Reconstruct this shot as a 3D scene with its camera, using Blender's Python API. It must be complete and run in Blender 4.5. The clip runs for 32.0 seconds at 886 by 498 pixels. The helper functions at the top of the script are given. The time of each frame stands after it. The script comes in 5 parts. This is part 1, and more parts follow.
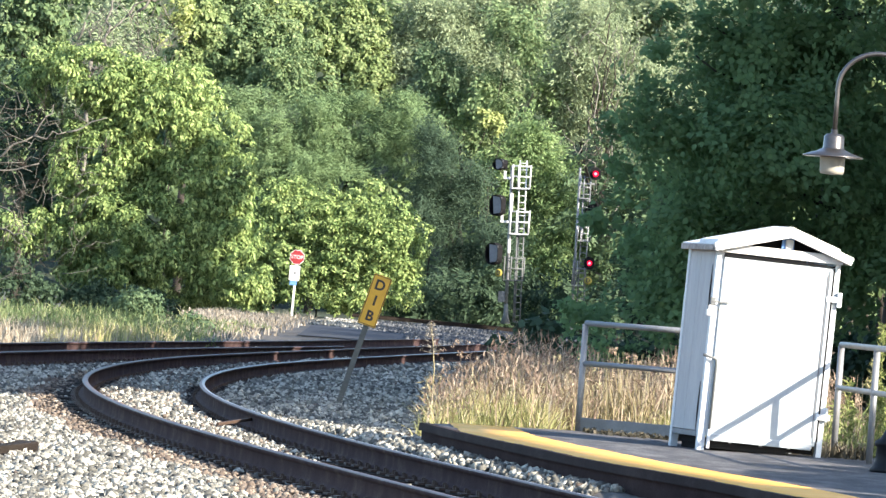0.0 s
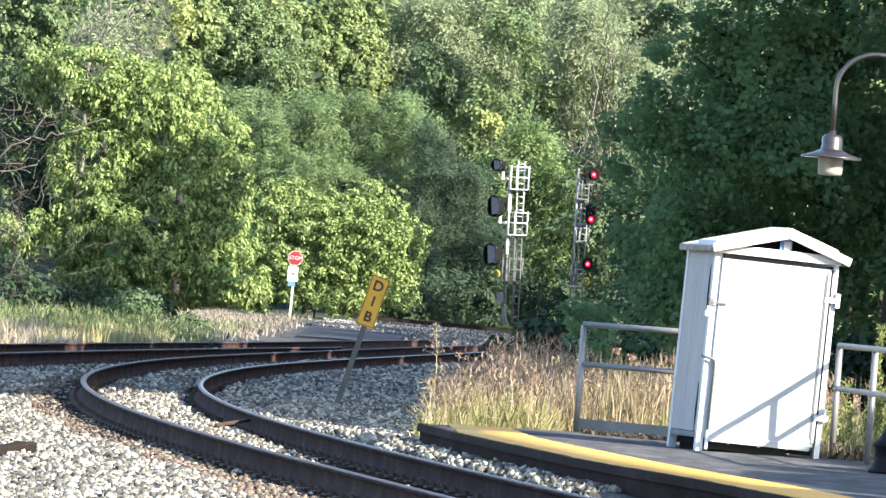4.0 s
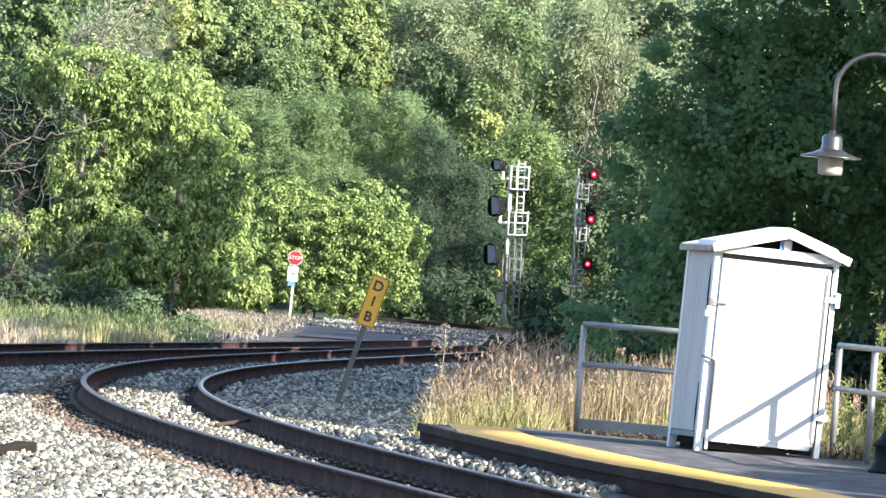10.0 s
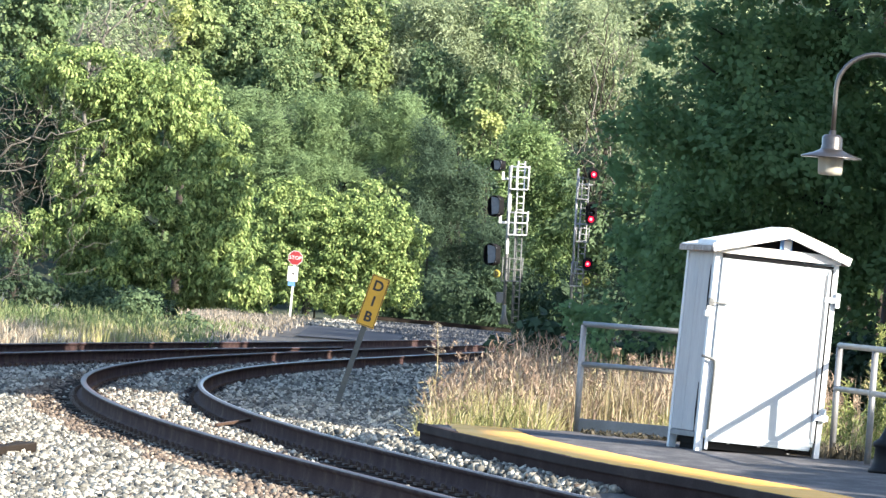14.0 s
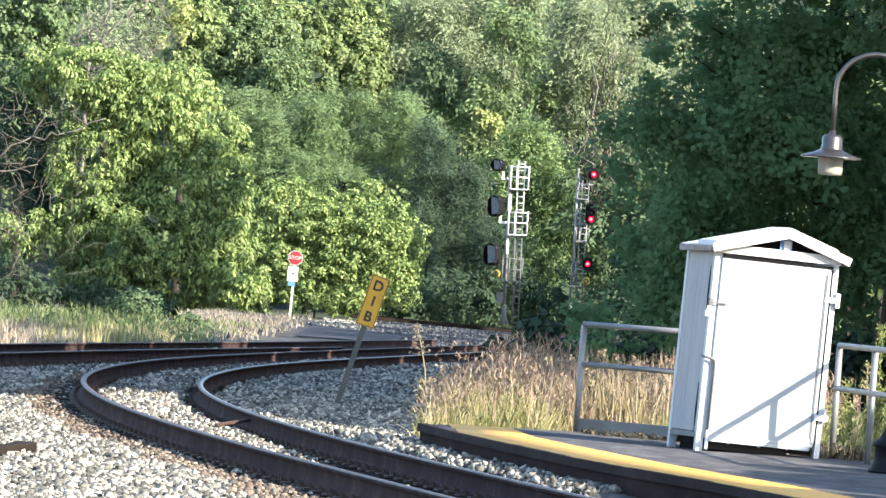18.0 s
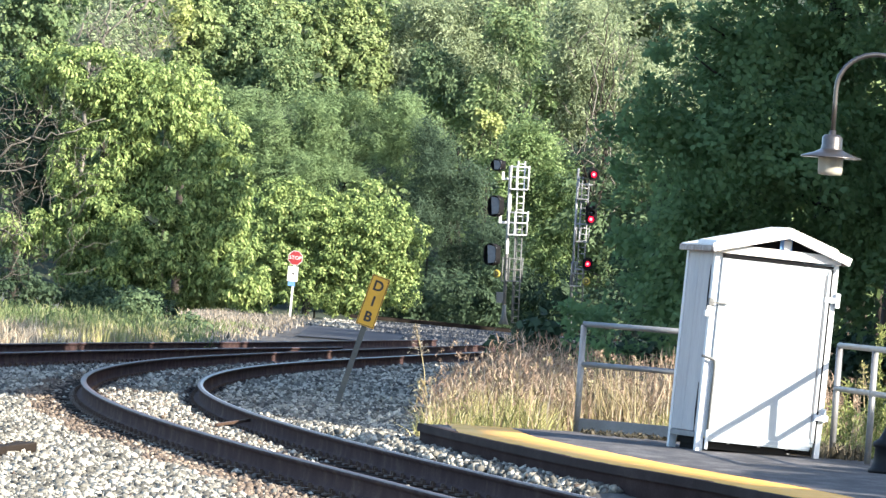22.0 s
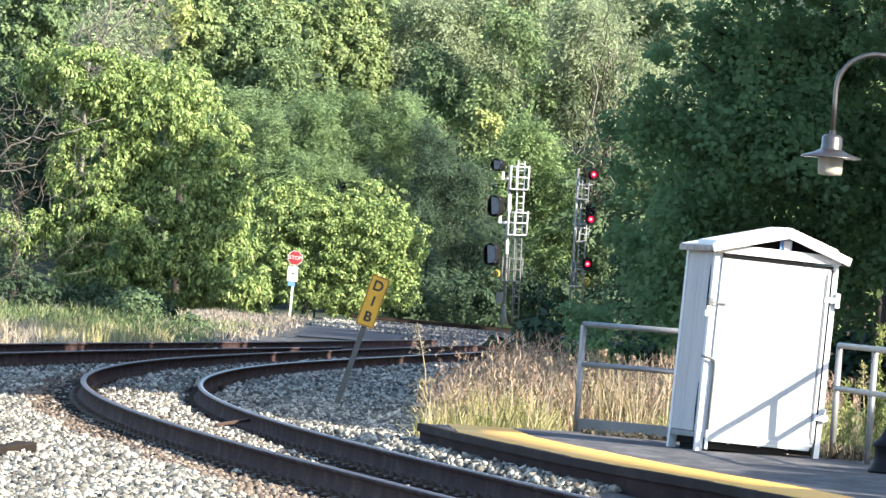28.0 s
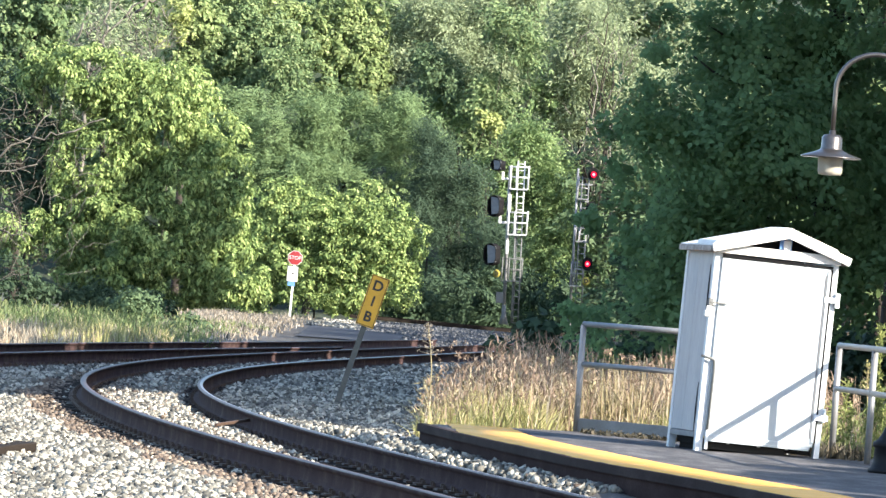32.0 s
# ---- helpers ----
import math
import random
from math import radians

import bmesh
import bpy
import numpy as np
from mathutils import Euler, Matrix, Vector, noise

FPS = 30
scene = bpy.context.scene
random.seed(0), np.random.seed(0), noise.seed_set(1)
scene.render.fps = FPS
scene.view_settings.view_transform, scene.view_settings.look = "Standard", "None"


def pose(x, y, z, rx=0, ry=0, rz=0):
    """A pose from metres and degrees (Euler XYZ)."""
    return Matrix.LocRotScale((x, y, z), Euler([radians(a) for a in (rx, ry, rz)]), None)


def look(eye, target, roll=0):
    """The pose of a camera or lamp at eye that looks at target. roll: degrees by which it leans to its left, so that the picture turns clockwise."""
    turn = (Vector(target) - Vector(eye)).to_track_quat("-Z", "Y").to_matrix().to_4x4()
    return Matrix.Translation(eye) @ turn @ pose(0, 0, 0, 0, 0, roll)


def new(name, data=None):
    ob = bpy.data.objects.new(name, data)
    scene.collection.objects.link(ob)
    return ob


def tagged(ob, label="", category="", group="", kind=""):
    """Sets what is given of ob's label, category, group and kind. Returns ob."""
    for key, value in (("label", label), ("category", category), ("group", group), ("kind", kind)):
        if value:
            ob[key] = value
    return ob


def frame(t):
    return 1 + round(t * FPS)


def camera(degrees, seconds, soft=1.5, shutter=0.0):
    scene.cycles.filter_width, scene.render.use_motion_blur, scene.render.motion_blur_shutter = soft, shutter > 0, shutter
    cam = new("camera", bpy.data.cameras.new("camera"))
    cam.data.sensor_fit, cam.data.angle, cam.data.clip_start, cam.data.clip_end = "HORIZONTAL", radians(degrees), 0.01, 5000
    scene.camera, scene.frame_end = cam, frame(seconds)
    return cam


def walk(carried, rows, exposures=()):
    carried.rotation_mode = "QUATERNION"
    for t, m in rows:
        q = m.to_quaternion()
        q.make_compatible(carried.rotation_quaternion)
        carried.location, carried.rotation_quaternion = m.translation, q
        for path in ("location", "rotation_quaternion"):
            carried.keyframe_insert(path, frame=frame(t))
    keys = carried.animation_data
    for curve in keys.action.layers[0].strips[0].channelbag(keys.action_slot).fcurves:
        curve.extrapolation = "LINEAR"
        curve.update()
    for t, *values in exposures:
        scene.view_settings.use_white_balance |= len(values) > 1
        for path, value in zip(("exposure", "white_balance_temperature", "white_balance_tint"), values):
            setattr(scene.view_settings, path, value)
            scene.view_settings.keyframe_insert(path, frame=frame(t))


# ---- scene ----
cam = camera(8.0, 32.0, soft=1.45)
F_UNIT = 11211.7
EYE = (0.0, 0.0, 1.6)


def aim(dx, dy):
    """The camera's pose, nudged by a touch of the hand."""
    return look(EYE, (-dx * 100 / F_UNIT, 100.0, 1.6 + (55 + dy) * 100 / F_UNIT), 4.3)


walk(cam, [(0.0, aim(3.0, -1.6)), (0.5, aim(1.6, 0.0)), (1.0, aim(0.2, 1.4)), (1.3, aim(1.6, 1.5)), (1.5, aim(2.9, 1.6)),
           (1.8, aim(1.0, 1.6)), (2.0, aim(-0.2, 1.6)), (2.5, aim(-0.1, 1.4)), (3.0, aim(0.0, 1.0)), (3.5, aim(0.0, 0.2)),
           (5.5, aim(0.0, 0.2)), (9.0, aim(0.0, 0.0)), (20.5, aim(0.0, 0.0)), (32.0, aim(-0.4, 0.0))],
     exposures=[(0.0, 2.09), (32.0, 2.09)])

# ---- light: a low afternoon sun from behind and to the right ----
SUN_AZ, SUN_EL = radians(53), radians(26.5)
SUN = Vector((math.cos(SUN_EL) * math.sin(SUN_AZ), -math.cos(SUN_EL) * math.cos(SUN_AZ), math.sin(SUN_EL)))
world = bpy.data.worlds.new("sky")
scene.world = world
world.use_nodes = True
wn = world.node_tree.nodes
sky = wn.new("ShaderNodeTexSky")
sky.sky_type, sky.sun_disc, sky.ozone_density = "NISHITA", False, 2.2
sky.sun_elevation, sky.sun_rotation = SUN_EL, math.pi - SUN_AZ
wn["Background"].inputs[1].default_value = 0.122
world.node_tree.links.new(sky.outputs[0], wn["Background"].inputs[0])
sun = new("sun", bpy.data.lights.new("sun", "SUN"))
sun.data.energy, sun.data.angle, sun.data.color = 4.6, radians(0.53), (1.0, 0.90, 0.765)
sun.matrix_world = look(SUN * 300, (0, 0, 0))


# ---- materials ----
def material(name, colors, rough=0.7, metal=0.0, scale=6.0, fine=60.0, bump=0.2, bump_dist=0.01, island=0.0, stretch=(1, 1, 1),
             random_ob=0.0, translucent=0.0, spec=0.5, contrast=0.5, mottle=0.5):
    """A surface with coarse stains and fine grain between the given colours, optionally varied piece by piece."""
    m = bpy.data.materials.new(name)
    m.use_nodes = True
    nt = m.node_tree
    n, l = nt.nodes, nt.links.new
    b = n["Principled BSDF"]
    geo = n.new("ShaderNodeNewGeometry")
    tex = n.new("ShaderNodeTexCoord")
    mp = n.new("ShaderNodeMapping")
    mp.inputs["Scale"].default_value = stretch
    l(tex.outputs["Object"], mp.inputs["Vector"])
    coarse = n.new("ShaderNodeTexNoise")
    coarse.inputs["Scale"].default_value, coarse.inputs["Detail"].default_value, coarse.inputs["Roughness"].default_value = scale, 6, 0.6
    grain = n.new("ShaderNodeTexNoise")
    grain.inputs["Scale"].default_value, grain.inputs["Detail"].default_value = fine, 4
    l(mp.outputs[0], coarse.inputs["Vector"])
    l(mp.outputs[0], grain.inputs["Vector"])
    mix = n.new("ShaderNodeMath")
    mix.operation = "MULTIPLY_ADD"
    mix.inputs[1].default_value = 0.35
    l(grain.outputs["Fac"], mix.inputs[0])
    half = n.new("ShaderNodeMath")
    half.operation = "MULTIPLY"
    half.inputs[1].default_value = 0.65
    l(coarse.outputs["Fac"], half.inputs[0])
    l(half.outputs[0], mix.inputs[2])
    fac = mix.outputs[0]
    for amount, sock in ((island, geo.outputs["Random Per Island"]),):
        if amount:
            add = n.new("ShaderNodeMath")
            add.operation = "MULTIPLY_ADD"
            add.inputs[1].default_value = amount
            off = n.new("ShaderNodeMath")
            off.operation = "ADD"
            off.inputs[1].default_value = -amount / 2
            l(sock, add.inputs[0])
            l(fac, add.inputs[2])
            l(add.outputs[0], off.inputs[0])
            fac = off.outputs[0]
    if random_ob:
        info = n.new("ShaderNodeObjectInfo")
        add = n.new("ShaderNodeMath")
        add.operation = "MULTIPLY_ADD"
        add.inputs[1].default_value = random_ob
        l(info.outputs["Random"], add.inputs[0])
        l(fac, add.inputs[2])
        off = n.new("ShaderNodeMath")
        off.operation = "ADD"
        off.inputs[1].default_value = -random_ob / 2
        l(add.outputs[0], off.inputs[0])
        fac = off.outputs[0]
    ramp = n.new("ShaderNodeValToRGB")
    e = ramp.color_ramp.elements
    lo, hi = 0.5 - contrast / 2, 0.5 + contrast / 2
    for i, c in enumerate(colors):
        pos = lo + (hi - lo) * i / max(1, len(colors) - 1)
        el = e[i] if i < 2 else e.new(pos)
        el.position, el.color = pos, (*c, 1)
    l(fac, ramp.inputs[0])
    l(ramp.outputs[0], b.inputs["Base Color"])
    b.inputs["Roughness"].default_value, b.inputs["Metallic"].default_value = rough, metal
    b.inputs["Specular IOR Level"].default_value = spec
    if bump:
        bp = n.new("ShaderNodeBump")
        bp.inputs["Strength"].default_value, bp.inputs["Distance"].default_value = bump, bump_dist
        l(grain.outputs["Fac"], bp.inputs["Height"])
        l(bp.outputs[0], b.inputs["Normal"])
    if translucent:
        t = n.new("ShaderNodeBsdfTranslucent")
        l(ramp.outputs[0], t.inputs[0])
        ms = n.new("ShaderNodeMixShader")
        ms.inputs[0].default_value = translucent
        l(b.outputs[0], ms.inputs[1])
        l(t.outputs[0], ms.inputs[2])
        l(ms.outputs[0], n["Material Output"].inputs[0])
    return m


def glow(name, color, strength):
    m = material(name, [color, color], 0.3, bump=0)
    b = m.node_tree.nodes["Principled BSDF"]
    b.inputs["Emission Color"].default_value, b.inputs["Emission Strength"].default_value = (*color, 1), strength
    return m


def foliage(name, dark, mid, light, trans=0.28, rough=0.65, vary=0.6):
    return material(name, [dark, mid, light], rough, scale=0.35, fine=3.0, bump=0, island=vary, translucent=trans, spec=0.15, contrast=0.7)


M_RUST = material("rusty rail steel", [(0.0245, 0.0148, 0.0158), (0.047, 0.0298, 0.0305), (0.115, 0.087, 0.07)], 0.9, scale=3, fine=80, bump=0.3, bump_dist=0.003, spec=0.05)
M_HEAD = material("worn rail head", [(0.028, 0.0168, 0.0185), (0.051, 0.0335, 0.0358), (0.083, 0.061, 0.061)], 0.5, 0.0, scale=2, fine=40, bump=0.05, bump_dist=0.001, spec=0.16)
# Bare worn steel, its blue-grey tint carrying the sky's sheen on one rail.
M_RUNNING = material("bare worn rail steel tinted with sky sheen", [(0.075, 0.072, 0.078), (0.125, 0.123, 0.138), (0.2, 0.205, 0.235)], 0.4, 0.55, scale=1.2, fine=40, bump=0.04, bump_dist=0.001, stretch=(1, 0.2, 1))
M_STONE = material("pale crushed limestone", [(0.036, 0.036, 0.0335), (0.152, 0.149, 0.129), (0.5, 0.475, 0.395)], 0.9, scale=2.0, fine=60, bump=0.4, bump_dist=0.008, island=0.62, contrast=0.7, spec=0.2)
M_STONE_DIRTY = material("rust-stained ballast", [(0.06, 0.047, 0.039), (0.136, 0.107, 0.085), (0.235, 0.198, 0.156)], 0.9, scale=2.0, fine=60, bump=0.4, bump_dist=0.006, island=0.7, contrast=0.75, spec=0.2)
M_STONE_BLACK = material("near-black ballast", [(0.01, 0.007, 0.007), (0.024, 0.018, 0.016), (0.055, 0.043, 0.036)], 0.85, scale=2.0, fine=60, bump=0.4, bump_dist=0.006, island=0.7, contrast=0.75, spec=0.2)
M_TIE = material("creosoted timber", [(0.0066, 0.00495, 0.0044), (0.0165, 0.01265, 0.0099), (0.03025, 0.02365, 0.01925)], 0.9, scale=3, fine=50, bump=0.5, bump_dist=0.006, stretch=(0.22, 2.2, 2.2), spec=0.1)
M_PLATE = material("rusty iron", [(0.030, 0.018, 0.012), (0.066, 0.036, 0.021)], 0.75, scale=8, bump=0.3)
M_ASPHALT = material("weathered platform asphalt", [(0.038, 0.038, 0.041), (0.064, 0.063, 0.067), (0.115, 0.111, 0.112)], 0.92, scale=2.2, fine=30, bump=0.6, bump_dist=0.008, stretch=(1.8, 0.5, 1), spec=0.2, contrast=0.22)
M_ROAD = material("faded road asphalt", [(0.046, 0.051, 0.062), (0.050, 0.055, 0.066), (0.055, 0.060, 0.070)], 0.95, scale=0.5, fine=4, bump=0, spec=0.05)
M_YELLOW = material("yellow warning paint", [(0.55, 0.265, 0.045), (0.8, 0.395, 0.075), (0.88, 0.48, 0.13)], 0.65, scale=1.2, fine=70, bump=0.25, bump_dist=0.003, contrast=0.6, spec=0.2)
M_CURB = material("rust-stained concrete edge", [(0.012, 0.0075, 0.008), (0.023, 0.0155, 0.0162), (0.056, 0.042, 0.041)], 0.85, scale=2, fine=60, bump=0.4, bump_dist=0.004, spec=0.1)
M_FASCIA = material("dark weathered timber fascia", [(0.014, 0.0085, 0.009), (0.029, 0.018, 0.0185), (0.056, 0.039, 0.037)], 0.9, scale=2, fine=50, bump=0.5, bump_dist=0.005, spec=0.05)
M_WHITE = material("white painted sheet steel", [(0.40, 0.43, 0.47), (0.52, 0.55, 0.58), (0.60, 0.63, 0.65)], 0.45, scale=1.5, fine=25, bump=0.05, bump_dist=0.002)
# Door and side whites are set darker than the posts' white.
M_DOOR = material("bluish white door enamel", [(0.235, 0.275, 0.305), (0.295, 0.336, 0.366), (0.345, 0.382, 0.408)], 0.4, scale=1.2, fine=18, bump=0.05, bump_dist=0.002, stretch=(2.5, 2.5, 0.5))
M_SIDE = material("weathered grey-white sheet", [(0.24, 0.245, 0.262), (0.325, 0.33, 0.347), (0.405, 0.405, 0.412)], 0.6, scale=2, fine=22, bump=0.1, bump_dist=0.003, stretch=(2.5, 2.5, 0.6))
M_EAVE = material("flaking rusty eave paint", [(0.10, 0.065, 0.05), (0.26, 0.23, 0.21), (0.42, 0.40, 0.38)], 0.8, scale=14, fine=60, bump=0.3, bump_dist=0.004)
M_ROOF = material("white weathered roof sheet", [(0.3978, 0.3901, 0.3757), (0.5635, 0.5559, 0.5491), (0.6069, 0.5992, 0.5924)], 0.5, scale=3, fine=40, bump=0.1)
M_GALV = material("dull galvanised pipe", [(0.125, 0.13, 0.138), (0.18, 0.186, 0.194), (0.238, 0.244, 0.252)], 0.5, 0.35, scale=5, fine=60, bump=0.1, bump_dist=0.002)
M_LAMP = material("brushed grey lamp metal", [(0.06059, 0.05814, 0.05508), (0.09914, 0.0936, 0.09058), (0.1322, 0.1266, 0.1243)], 0.33, 0.8, scale=6, bump=0.04, bump_dist=0.001)
M_GLOBE = material("frosted lamp glass", [(0.2631, 0.2469, 0.2062), (0.331, 0.3128, 0.2673)], 0.3, bump=0)
M_BLACK = material("matt black paint", [(0.0045, 0.0045, 0.005), (0.009, 0.009, 0.0098), (0.015, 0.015, 0.016)], 0.8, bump=0.05, spec=0.06)
M_SILVER = material("aluminium signal paint", [(0.384, 0.392, 0.400), (0.512, 0.520, 0.528), (0.592, 0.600, 0.600)], 0.45, 0.2, scale=2, bump=0.05)
M_GREYPLATE = material("grey paint, also for sunlit visor faces", [(0.085, 0.09, 0.1), (0.135, 0.14, 0.15), (0.19, 0.19, 0.205)], 0.6, bump=0.05)
M_RED_LAMP = glow("lit red signal lens", (0.75, 0.0, 0.03), 0.55)
M_RED_CORE = glow("bright red lens centre", (1.0, 0.22, 0.24), 0.9)
M_LENS_OFF = material("unlit dark lens", [(0.01, 0.01, 0.012), (0.03, 0.03, 0.035)], 0.15, bump=0)
M_SIGN_YELLOW = material("sun-faded amber sign sheet", [(0.43, 0.225, 0.01), (0.545, 0.3, 0.016), (0.6, 0.35, 0.035)], 0.5, scale=4, bump=0.03)
# Shade on the signal plates is put into this duller yellow.
M_MARKER = material("marker yellow dulled for shade", [(0.20, 0.165, 0.035), (0.27, 0.225, 0.05), (0.32, 0.27, 0.07)], 0.7, scale=4, bump=0.03, spec=0.2)
M_SIGN_RED = material("red reflective sheet", [(0.17, 0.01, 0.012), (0.22, 0.016, 0.018)], 0.45, scale=3, bump=0)
M_SIGN_WHITE = material("white reflective sheet", [(0.4723, 0.4789, 0.4854), (0.551, 0.551, 0.551)], 0.5, scale=3, bump=0)
M_SIGN_BLUE = material("blue sign sheet", [(0.064, 0.160, 0.384), (0.104, 0.224, 0.464)], 0.5, scale=3, bump=0)
M_INK = material("black sign lettering", [(0.012, 0.01, 0.008), (0.025, 0.02, 0.016)], 0.6, bump=0)
M_POLE = material("grey steel, also for shaded signal parts", [(0.0672, 0.0728, 0.0728), (0.1232, 0.1288, 0.1288)], 0.7, scale=5, bump=0.2)
M_SIGN_POST = material("dull grey-green steel post", [(0.036, 0.041, 0.040), (0.065, 0.071, 0.068), (0.10, 0.106, 0.10)], 0.75, scale=5, bump=0.2)
M_NAVY = material("dark blue-grey cast iron", [(0.002625, 0.00315, 0.0049), (0.006125, 0.007, 0.009625)], 0.6, scale=5, bump=0.1, spec=0.2)
M_BARK = material("grey bark", [(0.0144, 0.01224, 0.01008), (0.0324, 0.02772, 0.0234), (0.0612, 0.054, 0.0468)], 0.9, scale=3, fine=40, bump=0.6, bump_dist=0.02, stretch=(0.6, 0.6, 0.18), spec=0.1)
# Shaded copy of the crossing gravel: the shade is in this blue-grey colour.
M_STONE_SHADED = material("gravel darkened for shade", [(0.052, 0.056, 0.062), (0.074, 0.079, 0.086), (0.105, 0.11, 0.117)], 0.95, scale=2.0, fine=60, bump=0.3, bump_dist=0.01, island=0.8, contrast=0.7, spec=0.1)
M_DEAD = material("bleached dead wood", [(0.07, 0.065, 0.054), (0.13, 0.123, 0.104), (0.21, 0.203, 0.178)], 0.85, scale=3, bump=0.3, spec=0.1)
F_LIME = foliage("lime-green leaves", (0.066, 0.11, 0.037), (0.195, 0.275, 0.098), (0.35, 0.43, 0.16), trans=0.32, vary=0.7)
F_YELLOW = foliage("yellowing leaves", (0.09346, 0.1358, 0.05501), (0.1822, 0.2473, 0.09902), (0.2925, 0.3492, 0.1573), trans=0.35)
F_GOLD = foliage("golden turning leaves", (0.18, 0.22, 0.07), (0.27, 0.32, 0.115), (0.38, 0.41, 0.18), trans=0.35)
F_OLIVE = foliage("olive-green leaves", (0.1012, 0.1588, 0.06921), (0.1836, 0.272, 0.1148), (0.3049, 0.3969, 0.1824), trans=0.45)
F_GREEN = foliage("mid-green leaves", (0.064, 0.108, 0.051), (0.134, 0.2, 0.09), (0.239, 0.3, 0.147), trans=0.35)
F_GREY = foliage("grey-green leaves", (0.114, 0.148, 0.083), (0.203, 0.256, 0.146), (0.332, 0.387, 0.239), trans=0.35, vary=0.45)
F_BLUE = foliage("deep green leaves", (0.03997, 0.07086, 0.0383), (0.07994, 0.1274, 0.06474), (0.1423, 0.1991, 0.1031), trans=0.32, vary=0.40)
# Shade under the trees is put into this darker leaf colour.
F_DEEP = foliage("leaves darkened for shade", (0.026, 0.048, 0.03), (0.048, 0.08, 0.045), (0.08, 0.122, 0.068), trans=0.3, vary=0.3)
F_DUSK = foliage("dusky blue-green leaves", (0.038, 0.066, 0.044), (0.06, 0.098, 0.062), (0.092, 0.138, 0.086), trans=0.4, vary=0.08)
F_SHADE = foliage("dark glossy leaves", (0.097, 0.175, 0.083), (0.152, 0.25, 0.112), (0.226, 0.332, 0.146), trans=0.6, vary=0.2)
F_SOFT = foliage("soft feathery leaves", (0.086, 0.136, 0.062), (0.146, 0.218, 0.1), (0.225, 0.3, 0.15), trans=0.35, vary=0.22)
F_STRAW = material("dry golden grass", [(0.13, 0.099, 0.046), (0.29, 0.242, 0.127), (0.452, 0.41, 0.252)], 0.75, scale=0.8, fine=6, bump=0, island=0.7, translucent=0.3, contrast=0.75)
F_RUSTGRASS = material("reddish seed grass", [(0.122, 0.08, 0.056), (0.225, 0.16, 0.113), (0.335, 0.268, 0.196)], 0.75, scale=0.8, fine=6, bump=0, island=0.7, translucent=0.3, contrast=0.75)
F_LITTER = material("dark brown leaves, also for shaded weeds", [(0.018, 0.017, 0.01), (0.038, 0.034, 0.021), (0.085, 0.07, 0.046)], 0.85, scale=2, fine=9, bump=0, island=0.7, translucent=0.15, contrast=0.75)
F_DULL = material("grey-beige dead scrub", [(0.10, 0.088, 0.070), (0.19, 0.168, 0.135), (0.31, 0.285, 0.24)], 0.8, scale=0.5, fine=5, bump=0, island=0.7, translucent=0.25, contrast=0.75)
F_LUSH = material("bright yellow-green grass", [(0.15, 0.163, 0.055), (0.295, 0.288, 0.112), (0.51, 0.457, 0.208)], 0.7, scale=0.8, fine=6, bump=0, island=0.7, translucent=0.35, contrast=0.75)
F_WEED = material("narrow weed leaves", [(0.085, 0.12, 0.03), (0.175, 0.21, 0.06), (0.33, 0.335, 0.125)], 0.7, scale=0.8, fine=6, bump=0, island=0.7, translucent=0.35, contrast=0.75)
F_MEADOW = material("green verge grass", [(0.058, 0.098, 0.03), (0.125, 0.172, 0.06), (0.25, 0.265, 0.12)], 0.7, scale=0.3, fine=3, bump=0, island=0.7, translucent=0.3, contrast=0.75)
F_PALE = material("pale dry verge grass", [(0.19, 0.142, 0.09), (0.335, 0.274, 0.196), (0.505, 0.445, 0.34)], 0.75, scale=0.3, fine=3, bump=0, island=0.7, translucent=0.25, contrast=0.75)


def ground_material():
    m = material("ballast dust and dry soil", [(0.022, 0.020, 0.018), (0.045, 0.040, 0.036), (0.09, 0.083, 0.074)], 0.95, scale=0.5, fine=14, bump=0.6, bump_dist=0.03)
    n, l = m.node_tree.nodes, m.node_tree.links.new
    geo = n.new("ShaderNodeNewGeometry")
    sep = n.new("ShaderNodeSeparateXYZ")
    l(geo.outputs["Position"], sep.inputs[0])
    far = n.new("ShaderNodeMapRange")
    far.inputs["From Min"].default_value, far.inputs["From Max"].default_value = 290, 335
    l(sep.outputs["Y"], far.inputs["Value"])
    noisy = n.new("ShaderNodeTexNoise")
    noisy.inputs["Scale"].default_value, noisy.inputs["Detail"].default_value = 0.12, 8
    l(geo.outputs["Position"], noisy.inputs["Vector"])
    soil = n.new("ShaderNodeValToRGB")
    e = soil.color_ramp.elements
    e[0].position, e[0].color = 0.35, (0.012, 0.022, 0.008, 1)
    e[1].position, e[1].color = 0.7, (0.028, 0.042, 0.016, 1)
    l(noisy.outputs["Fac"], soil.inputs[0])
    mix = n.new("ShaderNodeMix")
    mix.data_type = "RGBA"
    b = n["Principled BSDF"]
    old = b.inputs["Base Color"].links[0].from_socket
    l(far.outputs[0], mix.inputs["Factor"])
    l(old, mix.inputs["A"])
    l(soil.outputs[0], mix.inputs["B"])
    l(mix.outputs["Result"], b.inputs["Base Color"])
    return m


M_GROUND = ground_material()


